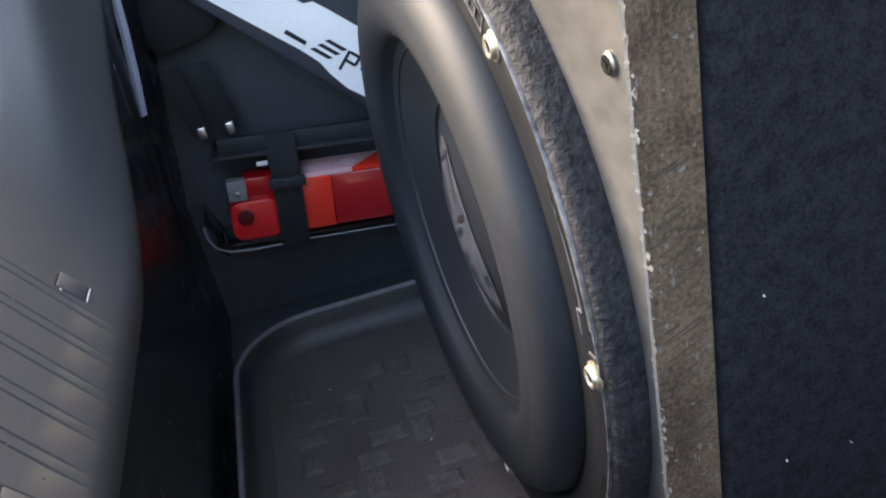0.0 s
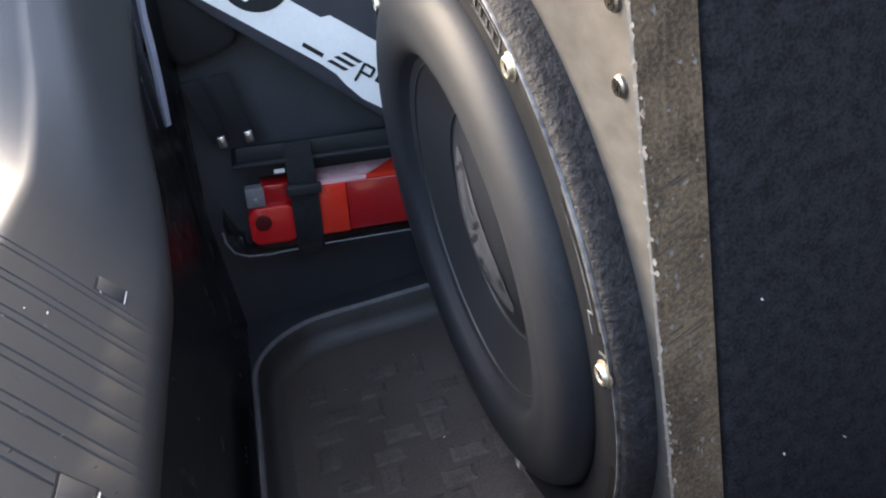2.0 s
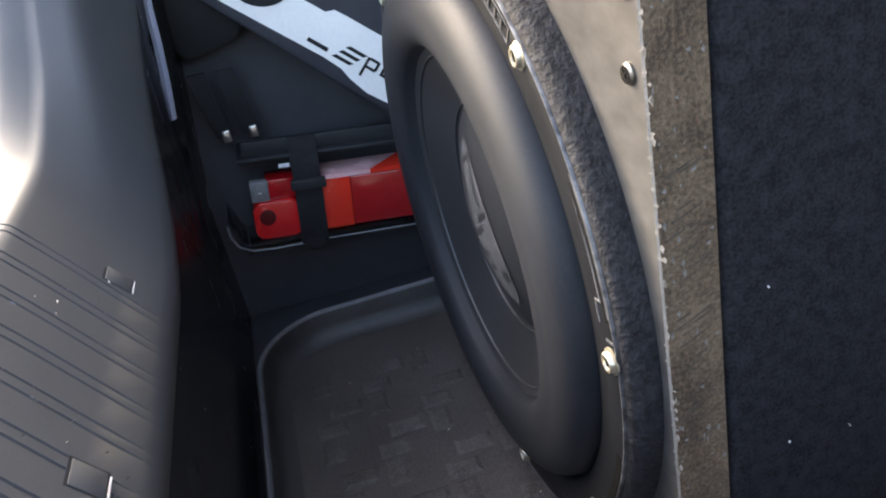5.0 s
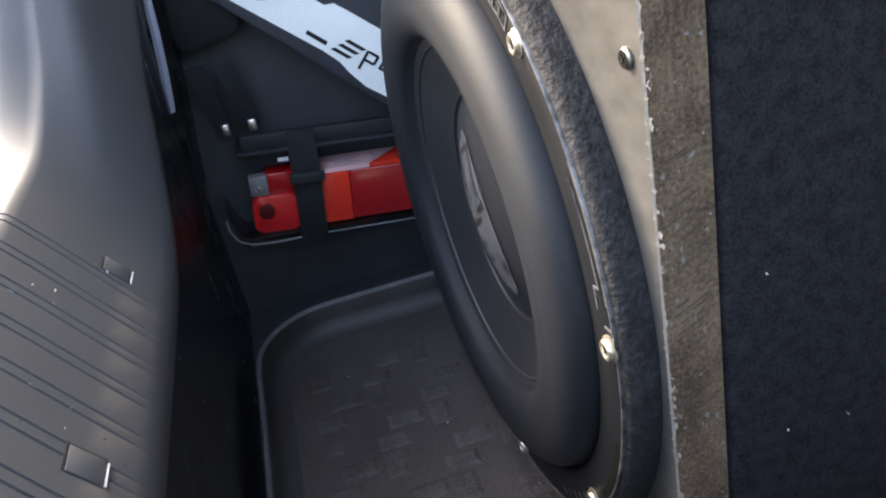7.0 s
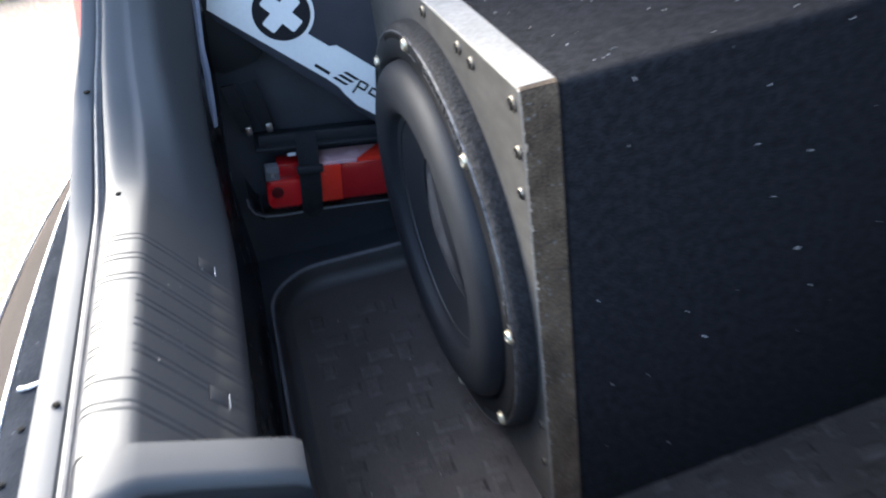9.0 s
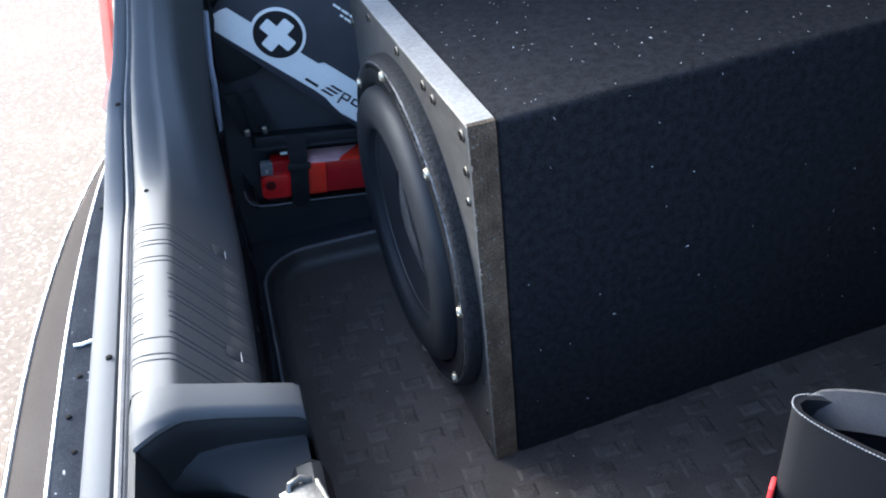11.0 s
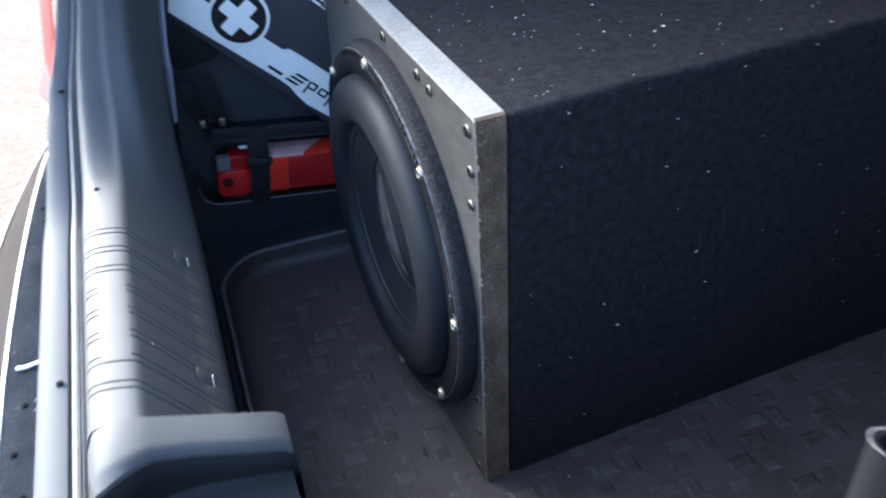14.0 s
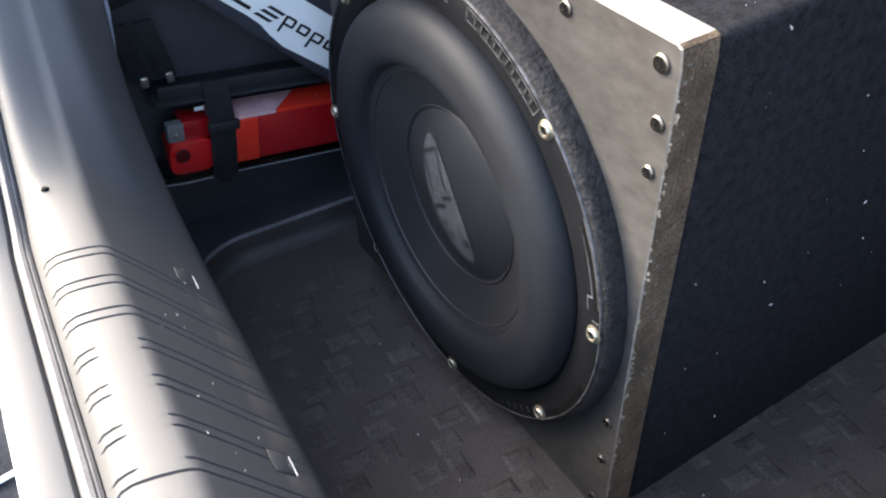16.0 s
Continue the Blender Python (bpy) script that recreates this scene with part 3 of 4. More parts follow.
part("cover", sweep(bow([(-0.069, 0.190, 0.56), (-0.0715, 0.1985, 0.58), (-0.085, 0.195, 0.75), (-0.098, 0.1885, 0.9), (-0.106, 0.182, 1.0), (-0.114, 0.170, 1.0), (-0.121, 0.15, 1.0), (-0.128, 0.11, 1.0), (-0.132, 0.03, 1.0), (-0.128, -0.1, 1.0), (-0.10, -0.3, 1.0)])), M_BUMPER, bumper)
part("crease", sweep(bow([(-0.1015, 0.1862, 0.94), (-0.1022, 0.1885, 0.95), (-0.1038, 0.1880, 0.95), (-0.1046, 0.184, 0.95)])), M_BRIGHT_LINE, bumper, "bright painted glint along the crease")
for s, d in ((0.02, -0.053), (-0.02, -0.058), (-0.055, -0.052), (0.235, -0.045), (0.255, -0.047)):
    part("clip", lathe([(0.002, -0.0005), (0.002, 0.0008), (0.001, 0.0012), (0.0001, 0.0012)], 12), M_HOLE, bumper).matrix_basis = pose(d, s, 0.2045, 0, -90, 0)
scrap = thing("paint_flake", CAR @ pose(-0.05, 0.058, 0.2055, 0, 0, 12), "white flake stuck to the scuffed black strip", "flake")
part("flake", slab([(-0.009, -0.002), (-0.005, 0.001), (0.006, 0.0015), (0.0085, 0.0), (0.008, 0.003), (-0.004, 0.0035), (-0.0095, 0.001)], -0.0008, 0.0008), M_WHITE_PAINT, scrap).matrix_basis = pose(0, 0, 0, 80, 0, 0)

lamp = thing("tail_lamp", CAR, "red tail lamp lens above white bodywork", "tail lamp")
part("lens", sweep([[(-0.026 + b, 0.42 + o, z), (-0.036 + b, 0.45 + o, z), (-0.028 + b, 0.52 + o, z)] for z, b, o in ((0.222, 0.0, 0.0), (0.26, 0.004, -0.008), (0.32, 0.018, -0.02), (0.40, 0.035, -0.02), (0.5, 0.06, 0.0))]), M_RED_LAMP, lamp)
part("fillet", sweep([[(-0.032 + b, 0.40, z), (-0.048 + b, 0.44, z), (-0.044 + b, 0.55, z)] for z, b in ((0.195, 0.0), (0.21, -0.001), (0.2215, -0.001))]), M_WHITE_PAINT, lamp, "white bodywork below the lens")

# ---- subwoofer box ----
box_thing = thing("subwoofer_box", BOX, "black felt covered subwoofer box with a worn grey board front", "speaker box")
H, W, T = 0.346, 0.328, 0.0212
bm = bmesh.new()
CY, CZ, RB = 0.1635, 0.168, 0.1478


CORNER = 0.0045


def board_ring(x, inset, radius, n=288):
    """Matching loops of the board's rim and of its round hole."""
    rim, hole = [], []
    for i in range(n):
        c, q = math.cos(2 * math.pi * (i + 0.5) / n), math.sin(2 * math.pi * (i + 0.5) / n)
        y0, y1, z0, z1 = inset, W - inset, inset, H - inset
        k = min((y1 - CY) / c if c > 0 else (y0 - CY) / c, (z1 - CZ) / q if q > 0 else (z0 - CZ) / q)
        rim.append([x, CY + k * c, CZ + k * q])
        hole.append([x, CY + radius * c, CZ + radius * q])
    for cy in (y0, y1):
        for cz in (z0, z1):
            near = min(range(n), key=lambda i: (rim[i][1] - cy) ** 2 + (rim[i][2] - cz) ** 2)
            rim[near] = [x, cy, cz]
    for p in rim:
        dy, dz = max(y0 + CORNER - p[1], p[1] - y1 + CORNER), max(z0 + CORNER - p[2], p[2] - z1 + CORNER)
        if dy > 0 and dz > 0:
            k = CORNER / math.hypot(dy, dz)
            p[1] += (dy - dy * k) * (1 if p[1] < CY else -1)
            p[2] += (dz - dz * k) * (1 if p[2] < CZ else -1)
    return rim, hole


CH = 0.0007
f_rim, f_hole = board_ring(0.0, CH, 0.142)
m_rim, _ = board_ring(CH, 0.0, 0.142)
b_rim, _ = board_ring(T, 0.0, 0.142)
_, b_hole = board_ring(T, 0.0, 0.142)
loops = [[bm.verts.new(p) for p in loop] for loop in (b_hole, f_hole, f_rim, m_rim, b_rim, )]
for li, (la, lb) in enumerate(zip(loops, loops[1:] + loops[:1])):
    for i in range(288):
        j = (i + 1) % 288
        bm.faces.new((la[i], la[j], lb[j], lb[i])).material_index = (1, 0, 2, 1, 0)[li]
bmesh.ops.recalc_face_normals(bm, faces=bm.faces)
bm.normal_update()
# upward faces get a paler colour that carries the light falling on the top
for f in bm.faces:
    if f.normal.z > 0.98 and f.calc_center_median().z > H - 0.002:
        f.material_index = 3
part("front_board", bm, [M_BOARD, M_EDGE, M_CHIP, M_TOP_LIT], box_thing, "worn grey board with chipped raw edges", smooth=False)
bm = block(T + 0.0005, 0.52, 0.0, W, 0.0, H - 0.001, bevel=0.006, segments=3)
part("felt_body", bm, M_CARPET, box_thing, "black felt covering")


def screw(parent, y, z, r=0.0042, proud=0.0014, a=0.0):
    head = part("screw", lathe([(r, 0.0), (r, -proud * 0.6), (r * 0.8, -proud), (r * 0.62, -proud), (r * 0.5, -proud * 0.4), (r * 0.05, -proud * 0.3)], 20), M_SCREW, parent)
    head.matrix_basis = pose(0, y, z)
    # flat black disc over the head stands for the recess's shade
    part("recess", lathe([(r * 0.80, -proud - 0.0001), (r * 0.76, -proud - 0.0003), (0.0001, -proud - 0.0003)], 16), M_HOLE, head, "flat black disc for the shade in the drive recess")
    slot = bmesh.new()
    for k in (0, 90):
        box(slot, -proud - 0.0006, -proud * 0.2, -r * 0.45, r * 0.45, -r * 0.10, r * 0.10, m=pose(0, 0, 0, a + k, 0, 0))
    part("drive", slot, M_SCREW_DARK, head)


for y, z, r, a in ((0.0075, 0.307, 0.0040, 20), (0.0083, 0.281, 0.0036, 50), (0.0105, 0.3345, 0.0046, 10), (0.0085, 0.0985, 0.0034, 35), (0.0085, 0.062, 0.0030, 0), (0.094, 0.3365, 0.0042, 30), (0.072, 0.3345, 0.0040, 65), (0.011, 0.018, 0.0032, 40), (0.162, 0.3385, 0.004, 0), (0.25, 0.337, 0.004, 0), (0.325, 0.307, 0.0036, 0), (0.327, 0.25, 0.0036, 0)):
    screw(box_thing, y, z, r, 0.0016, a)

# ---- subwoofer driver ----
sub = thing("subwoofer", BOX @ pose(0, CY, CZ), "large black subwoofer driver with rubber surround, bolted to the board", "subwoofer")
part("gasket", lathe([(0.1580, 0.0), (0.1578, -0.007), (0.1565, -0.0105), (0.1540, -0.0125), (0.150, -0.0125), (0.150, 0.0)], 128), M_FOAM, sub, "textured black foam gasket")
part("basket_ring", lathe([(0.1525, -0.009), (0.1525, -0.0128), (0.1518, -0.0133), (0.1345, -0.0133), (0.1325, -0.0120), (0.1305, -0.006)], 128), M_FRAME, sub)
# the rim's paler colour paints the thin highlight round the ring
part("ring_edge", lathe([(0.1530, -0.0120), (0.1530, -0.0134), (0.1527, -0.0138), (0.1521, -0.0138), (0.1518, -0.0132)], 128), M_PALE_EDGE, sub, "rim of the ring, paled to paint a thin highlight")
ROLL = [(0.1330, -0.009)] + [(0.1115 + 0.0195 * math.cos(radians(a)), -0.0105 - 0.0150 * math.sin(radians(a)) ** 0.8 - (0.0040 * (a - 90) / 80 if a > 90 else 0.0)) for a in range(0, 168, 6)] + [(0.0918, -0.0155), (0.0895, -0.0135)]
part("surround", lathe(ROLL, 128), M_RUBBER, sub, "thick rolled rubber surround")
part("cone", lathe([(0.0930, -0.0144), (0.0905, -0.0150), (0.088, -0.0136), (0.083, -0.0110), (0.076, -0.0078), (0.069, -0.0048), (0.062, -0.0020), (0.057, -0.0005), (0.05, 0.0010)], 96), M_CONE, sub)
part("dust_cap", lathe([(0.0597, -0.0006), (0.0585, -0.0014), (0.056, -0.0024), (0.050, -0.0044), (0.038, -0.0080), (0.02, -0.0110), (0.008, -0.0118), (0.0001, -0.0120)], 64), M_CONE, sub)


def cap_depth(r):
    return lerp_table([(0.0, -0.0120), (0.008, -0.0118), (0.02, -0.0110), (0.038, -0.0080), (0.050, -0.0042)], r)


emblem = bmesh.new()


def patch(bm, u0, u1, v0, v1, lift, fn, n=6):
    vs = [[bm.verts.new(fn(u0 + (u1 - u0) * i / n, v0 + (v1 - v0) * j / n, lift)) for j in range(n + 1)] for i in range(n + 1)]
    for i in range(n):
        for j in range(n):
            bm.faces.new((vs[i][j], vs[i + 1][j], vs[i + 1][j + 1], vs[i][j + 1]))


def on_cap(u, v, lift):
    p = turn_x(math.hypot(u, v), math.degrees(math.atan2(v, u)) + 33)
    return (cap_depth(math.hypot(u, v)) - lift, p.y, p.z)


def on_leaf(u, v, lift):
    return on_cap(u * 0.0165 * math.sqrt(1 - v * v), v * 0.045, lift)


patch(emblem, -1, 1, -0.985, 0.985, 0.0006, on_leaf, 14)
bmesh.ops.recalc_face_normals(emblem, faces=emblem.faces)
for r, x in ((0.0612, -0.0018), (0.0870, -0.0128)):
    part("cone_line", lathe([(r + 0.0009, x - 0.0006), (r + 0.0004, x - 0.0011), (r - 0.0004, x - 0.0010), (r - 0.0009, x + 0.0008)], 96), M_CONE, sub, "thin grey raised ring on the cone")
part("emblem", emblem, M_EMBLEM, sub, "worn grey printed emblem")
for u0, u1, v0, v1 in ((-0.0105, -0.0085, 0.008, 0.036), (-0.0085, 0.009, 0.0335, 0.036), (0.007, 0.009, 0.008, 0.0335), (-0.0135, 0.002, -0.004, -0.001), (0.0, 0.0135, 0.001, 0.004), (-0.012, -0.004, -0.016, -0.013), (-0.011, -0.004, -0.024, -0.021), (0.003, 0.010, -0.033, -0.027)):
    ink = bmesh.new()
    patch(ink, u0, u1, v0, v1, 0.0009, on_cap, 3)
    bmesh.ops.recalc_face_normals(ink, faces=ink.faces)
    part("emblem_line", ink, M_EMBLEM_DARK, sub, "dark line in the emblem")

for k in range(8):
    a = 3 + 45 * k
    at = turn_x(RB, a, -0.0132)
    bolt = part("bolt", lathe([(0.0054, 0.0), (0.0054, -0.0007), (0.0044, -0.0011), (0.0042, -0.0022), (0.0036, -0.0028), (0.0027, -0.0028), (0.0025, -0.0018), (0.0002, -0.0016)], 24), M_ZINC, sub, "yellow zinc plated bolt")
    bolt.matrix_basis = pose(*at)
    part("socket", lathe([(0.0024, -0.0021), (0.0001, -0.0021)], 6), M_HOLE, bolt)


def arc_band(bm, r0, r1, a0, a1, x0, x1, n=16):
    sections = []
    for i in range(n + 1):
        a = a0 + (a1 - a0) * i / n
        sections.append([turn_x(r0, a, x0), turn_x(r0, a, x1), turn_x(r1, a, x1), turn_x(r1, a, x0)])
    join(bm, sweep(sections, True, True))


# raised lettering panel on the ring, unreadable: plain bars
def ring_part(name, material_used, label, bands):
    bm = bmesh.new()
    for band in bands:
        arc_band(bm, *band)
    part(name, bm, material_used, sub, label)


for r0, r1, a0, a1 in ((0.1425, 0.1431, 52, 78), (0.1497, 0.1503, 52, 78), (0.1425, 0.1503, 51.8, 52.1), (0.1425, 0.1503, 77.9, 78.2), (0.1425, 0.1503, 93, 93.3), (0.1425, 0.1431, 85, 93),
                       (0.1508, 0.1514, 10, 30), (0.1465, 0.1470, 12, 28), (0.1425, 0.1465, 12, 12.3), (0.1425, 0.1431, 8.5, 12), (0.146, 0.151, 6, 6.4)):
    ring_part("ring_line", M_PALE_EDGE, "thin raised pale line", [(r0, r1, a0, a1, -0.0131, -0.01375)])
for k in range(10):
    a = 54 + 2.3 * k
    ring_part("letter_bar", M_EMBLEM_DARK, "small raised bar of lettering", [(0.1443, 0.1487, a, a + 0.6, -0.0131, -0.0139, 2), (0.1443 if k % 3 else 0.1481, 0.1449 if k % 3 else 0.1487, a + 0.6, a + 1.6, -0.0131, -0.0139, 2)])
for k in range(6):
    a = -62 + 3.4 * k
    ring_part("letter_bar", M_EMBLEM_DARK, "small raised bar of lettering", [(0.1440, 0.1480, a, a + 0.8, -0.0131, -0.0138, 2)])
for a0, a1 in ((9, 29), (53, 76), (99, 119), (144, 164), (189, 209), (-36, -16)):
    ring_part("vent", M_HOLE, "dark slot in the ring", [(0.1472, 0.1506, a0, a1, -0.0130, -0.01345, 12)])

# ---- side wall: first aid bag, warning triangle, straps ----
# bag plane leans forward at the top
BAG = CAR @ pose(0.154, 0.402, 0.281, 0, 0, -12)
bag = thing("first_aid_bag", BAG, "black nylon first aid bag with a white printed stripe and cross", "first aid bag")


def along_stripe(u, v):
    a = radians(-42)
    return (u * math.cos(a) - v * math.sin(a), u * math.sin(a) + v * math.cos(a))


outline = [along_stripe(u, v) for u, v in ((-0.060, -0.042), (0.02, -0.044), (0.17, -0.050), (0.18, -0.04), (0.18, 0.15), (0.165, 0.165), (-0.05, 0.165), (-0.068, 0.15), (-0.07, -0.02))]
part("pouch", slab(outline, 0.0, 0.045, 0.006), M_BAG, bag)


stripe = [(-0.064, -0.029), (-0.0655, -0.020), (-0.0625, -0.012), (-0.058, -0.0055), (0.045, -0.004), (0.052, -0.004), (0.057, 0.0005), (0.066, 0.001), (0.17, 0.002), (0.17, -0.036), (0.105, -0.040), (0.09, -0.037), (0.08, -0.0335), (0.066, -0.0325), (-0.03, -0.0345), (-0.06, -0.0345)]
part("stripe", slab([along_stripe(u, v) for u, v in stripe], -0.0012, 0.0005), M_LABEL, bag, "white printed stripe", smooth=False)


def disc(r, y0, y1, n=40, cx=0.0, cz=0.0):
    return slab([(cx + r * math.cos(2 * math.pi * i / n), cz + r * math.sin(2 * math.pi * i / n)) for i in range(n)], y0, y1)


part("ring", disc(0.0295, -0.0018, 0.0), M_LABEL, bag, "white printed ring", smooth=False)
part("disc", disc(0.0262, -0.0024, 0.0), M_INK, bag, "black printed disc", smooth=False)
bm = bmesh.new()
for turn in (0, 90):
    b2 = slab(rounded(-0.0195, 0.0195, -0.0068, 0.0068, 0.002, 3), -0.0030 - 0.0002 * (turn > 0), -0.0008)
    join(bm, b2, pose(0, 0, 0, 0, 42 + turn + 8, 0))
part("cross", bm, M_LABEL, bag, "white printed cross", smooth=False)
# maker's mark and small print as plain bars
for u0, u1, v0, v1, sh in ((0.050, 0.066, -0.0115, -0.0085, 0.0), (0.070, 0.084, -0.012, -0.0095, 0.006), (0.073, 0.087, -0.007, -0.0045, 0.006), (0.076, 0.090, -0.002, 0.0005, 0.006)):
    part("mark_bar", slab([along_stripe(u, v - 0.0165) for u, v in ((u0, v0), (u1, v0), (u1 + sh * 0.4, v1), (u0 + sh * 0.4, v1))], -0.0018, 0.0), M_INK, bag, "black printed bar", smooth=False)
for k in range(5):
    u = 0.093 + 0.013 * k
    bm = bmesh.new()
    for du0, du1, dv0, dv1 in ((0, 0.002, -0.013 if k % 2 == 0 else -0.006, 0.002), (0.002, 0.009, 0.0005, 0.0025), (0.002, 0.009, -0.006, -0.004), (0.008, 0.010, -0.005, 0.002)):
        join(bm, slab([along_stripe(u + a, v - 0.018) for a, v in ((du0, dv0), (du1, dv0), (du1, dv1), (du0, dv1))], -0.0018, 0.0))
    part("mark_bar", bm, M_INK, bag, "black printed bars", smooth=False)
bm = bmesh.new()
for j in range(2):
    u = 0.030 + 0.012 * j
    rr = random.Random(j)
    while u < 0.15:
        w = 0.003 + rr.random() * 0.007
        join(bm, slab([along_stripe(a, v) for a, v in ((u, 0.060 - 0.0055 * j), (u + w, 0.060 - 0.0055 * j), (u + w, 0.0622 - 0.0055 * j), (u, 0.0622 - 0.0055 * j))], -0.0012, 0.0))
        u += w + 0.0016
tagged(part("small_print", bm, M_LABEL, bag, "small white lines of print", smooth=False), kind="stuff")

# warning triangle in its clear case
TRI = CAR @ pose(0.105, 0.405, 0.106, 0, 7.5, 0)
tri = thing("warning_triangle", TRI, "red folded warning triangle in a clear case on the boot wall", "warning triangle")
part("body", slab(rounded(-0.0065, 0.030, -0.0225, 0.0075, 0.008, 6), 0.0, 0.028, 0.001), M_RED, tri, "rounded red end piece")
part("block", block(0.006, 0.0295, 0.004, 0.026, 0.0076, 0.024, bevel=0.001), M_DARKRED, tri, "dark red inner block")
part("hub", lathe([(0.0062, 0.0), (0.0062, -0.0012), (0.0045, -0.0016), (0.0001, -0.0012)], 20), M_PIVOT, tri, "dark red pivot").matrix_basis = pose(0.004, -0.0004, -0.004, 0, 0, 90)
part("arm", slab([(0.030, -0.021), (0.070, -0.021), (0.070, 0.019), (0.030, 0.019)], -0.001, 0.028, 0.0008), M_ORANGE, tri, "bright orange-red arm")
part("arm", slab([(0.0704, -0.021), (0.40, -0.021), (0.40, 0.019), (0.0704, 0.019)], 0.0005, 0.028, 0.0008), M_DARKRED, tri, "deep red reflector arm")
for name_used, pts in ((M_PALE, ((0.030, 0.001), (0.086, 0.001), (0.112, 0.030), (0.030, 0.030))), (M_ORANGE, ((0.0866, 0.001), (0.40, 0.001), (0.40, 0.030), (0.1126, 0.030)))):
    part("reflector_top", sweep([[(x, y, z) for x, y in pts] for z in (0.0195, 0.023)], True, True), name_used, tri, "pale top reflector" if name_used is M_PALE else "orange top reflector", smooth=False)
part("tab", block(-0.006, 0.008, 0.002, 0.012, 0.0078, 0.024, bevel=0.0012), M_FOOT, tri, "grey folding foot")
part("stud", block(-0.0005, 0.0025, 0.0008, 0.0025, 0.012, 0.016, bevel=0.0004), M_BRIGHT, tri, "bright stud")
part("case", slab(rounded(-0.012, 0.42, -0.027, -0.0228, 0.002, 4), -0.004, 0.034, 0.001), M_CLEAR, tri, "clear plastic case")
part("case_end", slab([(-0.026 + 0.014 * (1 - math.cos(radians(a))), -0.0255 - 0.006 * math.sin(radians(a)) + 0.025 * math.cos(radians(a)) ** 2) for a in range(0, 91, 10)] + [(-0.012, -0.024), (-0.018, -0.019), (-0.023, -0.008)], -0.004, 0.034), M_CLEAR, tri, "rounded clear end")
part("case_edge", tube([(-0.027, -0.0035, -0.006), (-0.026, -0.0035, -0.015), (-0.021, -0.0035, -0.024), (-0.011, -0.0035, -0.0285), (0.006, -0.0035, -0.0295), (0.05, -0.0035, -0.0275), (0.41, -0.0035, -0.0255)], 0.0009), M_FOOT, tri, "greyish rim of the clear case")
shelf = thing("wall_shelf", TRI, "black plastic tray fixed on the boot wall above the triangle", "tray")
part("tray", block(-0.012, 0.40, 0.004, 0.05, 0.0395, 0.043, bevel=0.0012), M_TRIM_DARK, shelf)
part("tray_front", block(-0.008, 0.40, 0.010, 0.016, 0.043, 0.054, bevel=0.001), M_TRIM_DARK, shelf)
part("label", block(0.018, 0.026, 0.0035, 0.0045, 0.033, 0.036), M_LABEL, shelf, "small pale label")
strap = thing("webbing_strap", TRI, "black webbing strap with buckle round the warning triangle", "strap")
band = [(-0.006, -0.028), (-0.007, -0.024), (-0.0075, 0.0), (-0.0065, 0.022), (-0.0055, 0.030), (0.002, 0.046), (0.010, 0.054)]
part("band", sweep([[(x, y, z) for y, z in band] + [(x, y + 0.002, z) for y, z in reversed(band)] for x in (0.027, 0.029, 0.046, 0.048)], True, True), M_WEB, strap)
part("buckle", block(0.0245, 0.051, -0.0115, -0.0065, 0.018, 0.0265, bevel=0.0015), M_TRIM_DARK, strap, "black plastic buckle")
part("strap_end", slab([(0.029, -0.022), (0.046, -0.022), (0.045, -0.030), (0.041, -0.034), (0.034, -0.034), (0.030, -0.030)], -0.007, -0.004, 0.0006), M_WEB, strap)

pad = thing("wall_flap", CAR @ pose(0.10, 0.428, 0.262, 10, 0, 0), "dark grey fabric flap on the boot wall", "flap")
part("flap", slab([(-0.022, 0.10), (-0.024, 0.0), (-0.020, -0.031), (-0.012, -0.036), (0.022, -0.030), (0.030, -0.024), (0.031, -0.014), (-0.005, 0.03), (-0.008, 0.10)], -0.008, 0.012, 0.004), M_TRIM_MID, pad)
rod = thing("trim_rod", CAR, "slim bluish plastic trim strip standing at the boot corner", "trim strip")
part("rod", sweep([[(d - 0.0028, s, z), (d, s - 0.003, z), (d + 0.0028, s, z), (d, s + 0.003, z)] for d, s, z in ((0.088, 0.37, 0.33), (0.0795, 0.365, 0.277), (0.0785, 0.36, 0.258), (0.0755, 0.36, 0.233), (0.0715, 0.36, 0.206))], True, True), M_ROD, rod)
for d, z, up in ((0.0885, 0.2165, 0.0), (0.1085, 0.2155, 0.001)):
    belt = thing("hanging_strap", CAR @ pose(d, 0.425, z), "short black webbing strap with a bright metal end", "strap")
    part("web", sweep([[(x + 0.008 * f, -0.004 - 0.004 * math.sin(f * 3), -0.05 * f) for x in (-0.0065, 0.0065)] + [(x + 0.008 * f, -0.0015 - 0.004 * math.sin(f * 3), -0.05 * f) for x in (0.0065, -0.0065)] for f in (0, 0.25, 0.5, 0.75, 1.0)], True, True), M_WEB, belt)
    part("clip", block(0.0055, 0.0115, -0.0085, -0.0050, -0.0535, -0.0445, bevel=0.0008), M_BRIGHT, belt, "bright metal clip")

# ---- tool bag ----
TB = pose(0.057, -0.262, 0.0, 0, 0, -50)
tool = thing("tool_bag", TB, "dark grey fabric tool bag with stitched rim, open top", "bag")


def bag_row(z, grow, n=28):
    pts = []
    for i in range(n):
        a = 2 * math.pi * i / n
        c, s = math.cos(a), math.sin(a)
        x = 0.15 + (0.15 + grow) * math.copysign(abs(c) ** 0.55, c)
        y = 0.013 + (0.014 + grow) * math.copysign(abs(s) ** 0.7, s) + 0.012 * math.sin(math.pi * max(0, min(1, x / 0.3))) * (1 if s > 0 else -0.6)
        pts.append((x, y, z - 0.012 * math.sin(math.pi * max(0, min(1, x / 0.3)))))
    return pts


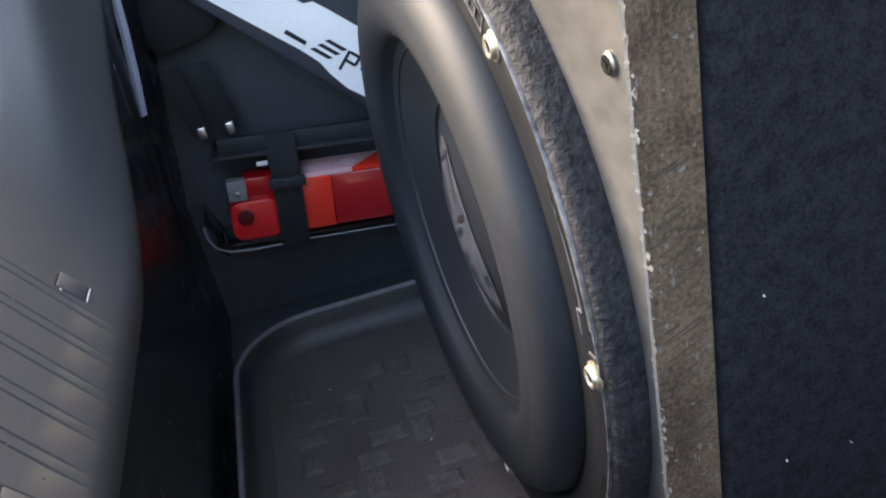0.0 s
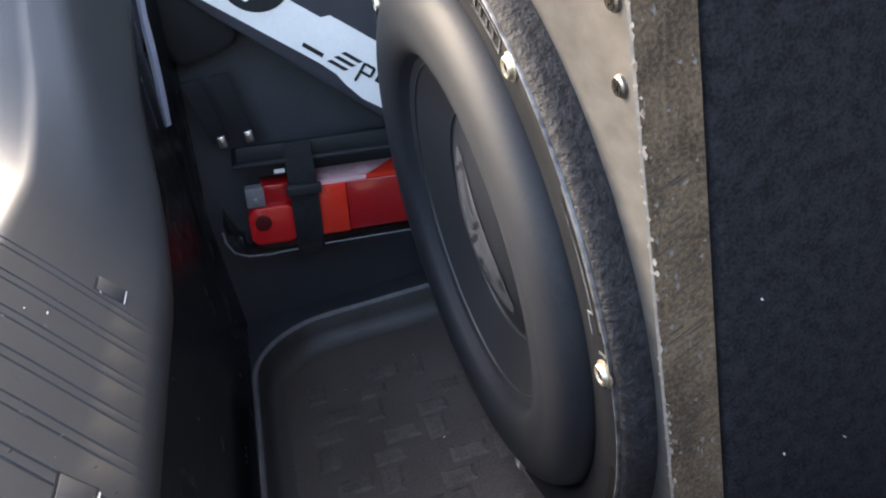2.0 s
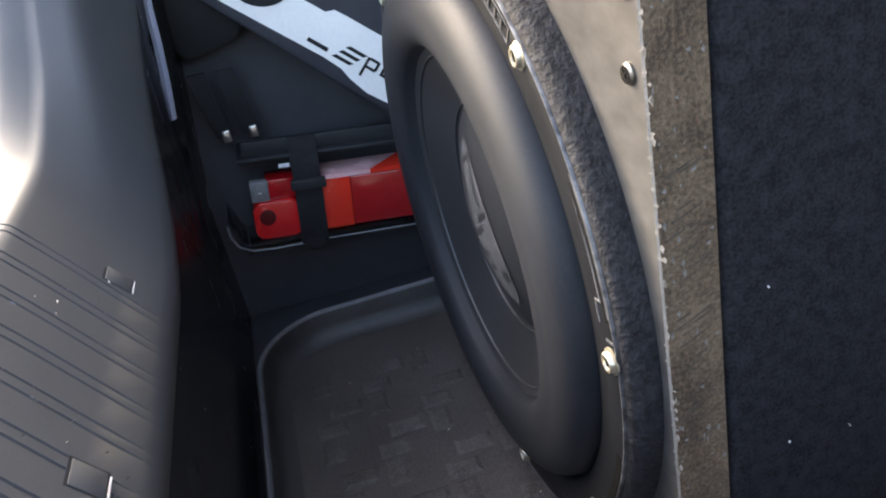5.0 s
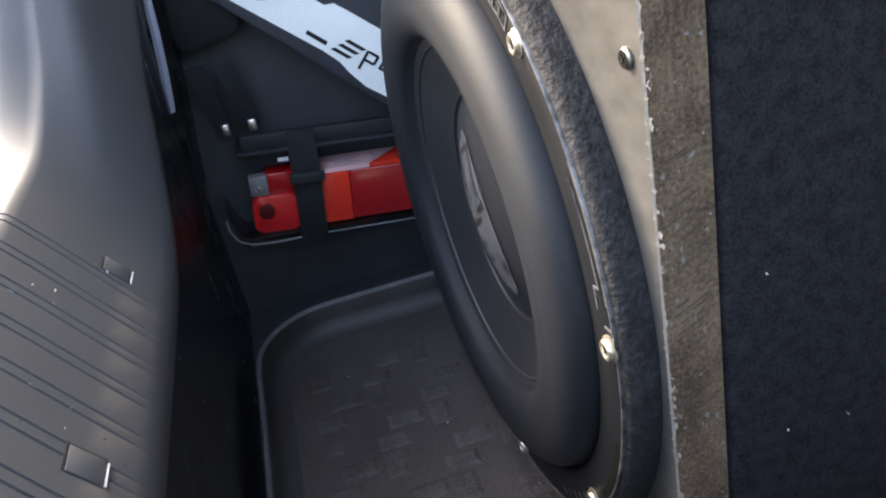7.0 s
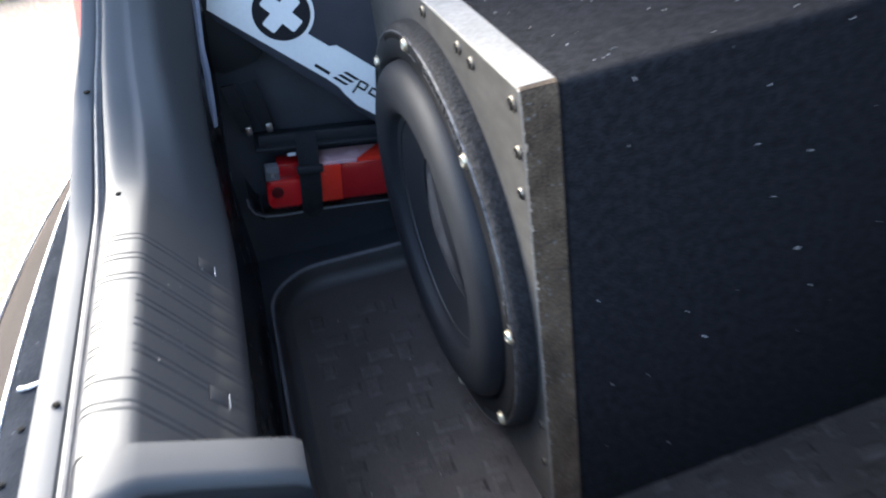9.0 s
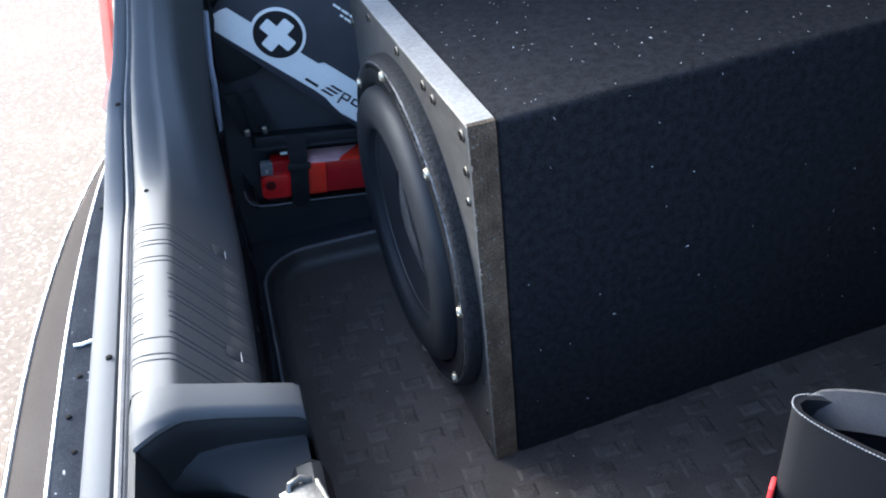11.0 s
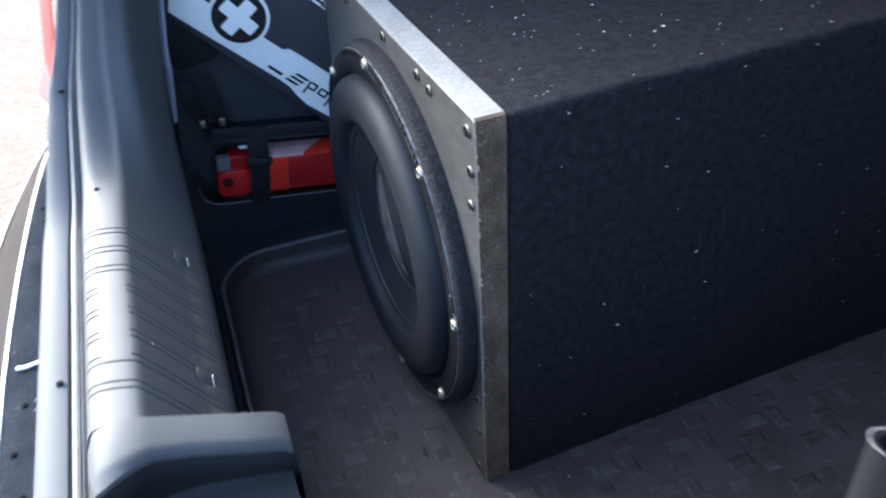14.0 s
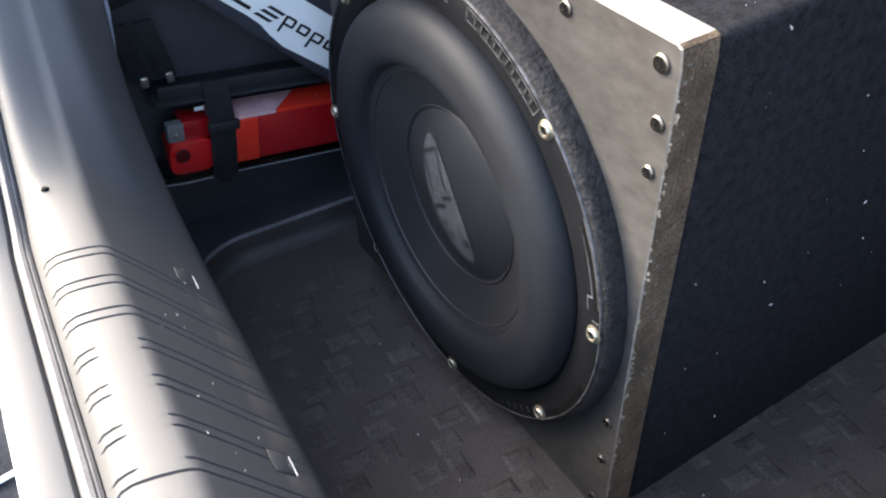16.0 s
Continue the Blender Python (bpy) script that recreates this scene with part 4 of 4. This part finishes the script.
rows = [bag_row(0.010, 0.003), bag_row(0.10, 0.002), bag_row(0.20, 0.001), bag_row(0.26, 0.0005), bag_row(0.284, 0.0005), bag_row(0.290, 0.0)]
rows += [[(x * 0.985 + 0.002, y * 0.86 + 0.002, z) for x, y, z in bag_row(0.2895, -0.001)], [(x * 0.98 + 0.003, y * 0.8 + 0.003, z) for x, y, z in bag_row(0.26, -0.001)], bag_row(0.12, -0.001)]
bm = sweep([r for r in rows], True)
part("body", bm, M_TOOL, tool)
fine = [Vector(q) for q in bag_row(0.2905, 0.0006, 2400)]
bm, run, start = bmesh.new(), 0.0, fine[0]
for a, b in zip(fine, fine[1:]):
    run += (b - a).length
    if run > 0.0017:
        join(bm, tube([start.lerp(b, 0.15), start.lerp(b, 0.75)], 0.00042, 4))
        run, start = 0.0, b
part("stitching", bm, M_THREAD, tool, "grey overlock stitching")
hs = []
for i in range(17):
    f = i / 16
    x = 0.004 + 0.115 * f
    z = 0.279 + 0.016 * math.sin(math.pi * min(1.0, f * 1.25)) ** 0.5 - 0.05 * max(0.0, f - 0.55) ** 1.5
    lean = 0.013 + 0.004 * f
    hs.append([(x, lean + 0.003, z - 0.016), (x, lean + 0.011, z + 0.004), (x, lean + 0.0125, z + 0.004), (x, lean + 0.0045, z - 0.016)])
part("handle", sweep(hs, True, True), M_HANDLE, tool, "folded fabric carrying handle")
part("tag", block(-0.0032, -0.0005, 0.004, 0.014, 0.183, 0.230, bevel=0.001), M_TAG, tool, "red fabric tag")

# ---- chips along the board's corner, lint and crumbs ----
rng = random.Random(11)
bm = bmesh.new()
for _ in range(190):
    z = rng.uniform(0.01, 0.34)
    x = abs(rng.gauss(0, 0.0016)) if rng.random() < 0.75 else rng.uniform(0.001, 0.02)
    w, l = rng.uniform(0.0003, 0.0010), rng.uniform(0.0004, 0.0022)
    p = [(x - w, -0.0002, z), (x, -0.0006, z + l), (x + w, -0.0003, z + l * 0.3), (x + w * 0.3, -0.0005, z - l * 0.8)]
    if x < 0.002:
        p = [(q[0] * 0.6 - 0.0002, 0.0007 - q[0] - 0.0004, q[2]) for q in p]
    bm.faces.new([bm.verts.new(q) for q in p])
marks = bmesh.new()
for _ in range(70):
    z, w = rng.uniform(0.02, 0.25), rng.uniform(0.00015, 0.0005)
    a, b = sorted((rng.uniform(0.0015, 0.0195), rng.uniform(0.0015, 0.0195)))
    top = [marks.verts.new((a + (b - a) * k / 5, -0.0003, z - w + 0.28 * (b - a) * k / 5 + 9.0 * ((b - a) * k / 5) ** 2)) for k in range(6)]
    low = [marks.verts.new((v.co.x, -0.0003, v.co.z + 2 * w)) for v in top]
    for k in range(5):
        marks.faces.new((top[k], top[k + 1], low[k + 1], low[k]))
tagged(part("sawn_texture", marks, M_SAW, box_thing, "dark curved saw marks across the raw edge", smooth=False), kind="stuff")
tagged(part("chip_wear", bm, M_CHIP, box_thing, "pale chips along the worn edge", smooth=False), kind="stuff")


def lint(count, place, size):
    bm = bmesh.new()
    for _ in range(count):
        p, nrm = place()
        a = nrm.orthogonal().normalized()
        a.rotate(Matrix.Rotation(rng.random() * 6.28, 3, nrm))
        b = nrm.cross(a)
        w, l = size * (0.10 + 0.28 * rng.random()), size * (0.5 + 1.8 * rng.random() ** 2)
        v = [p + a * l + nrm * 0.0004, p + b * w * 1.3 + a * l * 0.3 + nrm * 0.0010, p + b * w * 0.6 - a * l * 0.5 + nrm * 0.0006, p - a * l * 0.8 + nrm * 0.0003, p - b * w + nrm * 0.0002]
        bm.faces.new([bm.verts.new(q) for q in v])
    return bm


def on_near():
    return Vector((rng.uniform(0.03, 0.5), -0.0004, rng.uniform(0.01, 0.34))), Vector((0, -1, 0))


def on_top():
    return Vector((rng.uniform(0.03, 0.5), rng.uniform(0.003, 0.33), H - 0.0008)), Vector((0, 0, 1))


def on_floor():
    return Vector((rng.uniform(0.11, 0.6), rng.uniform(-0.4, 0.34), 0.0095)), Vector((0, 0, 1))


def on_sill():
    f = rng.random()
    d = 0.031 + 0.036 * f
    return Vector((d, rng.uniform(-0.05, 0.17) - 0.22 * d, 0.2322 - 1.24 * (d - 0.031) + 0.0004)), Vector((0.79, 0, 0.61))


ob = tagged(mesh_object("scuffs", lint(55, on_sill, 0.0007), M_SCUFF), "pale scuffs and dust on the sill's inner face", "scuffs", kind="stuff")
ob.matrix_basis = CAR
ob = tagged(mesh_object("lint", lint(46, on_near, 0.0011), M_LINT), "pale lint specks on the black felt side", "lint", kind="stuff")
ob.matrix_basis = BOX
ob = tagged(mesh_object("lint", lint(260, on_top, 0.0009), M_LINT), "pale lint specks on the black felt top", "lint", kind="stuff")
ob.matrix_basis = BOX
ob = tagged(mesh_object("crumbs", lint(70, on_floor, 0.0009), M_LINT), "pale crumbs scattered on the rubber mat", "crumbs", kind="stuff")
ob.matrix_basis = CAR
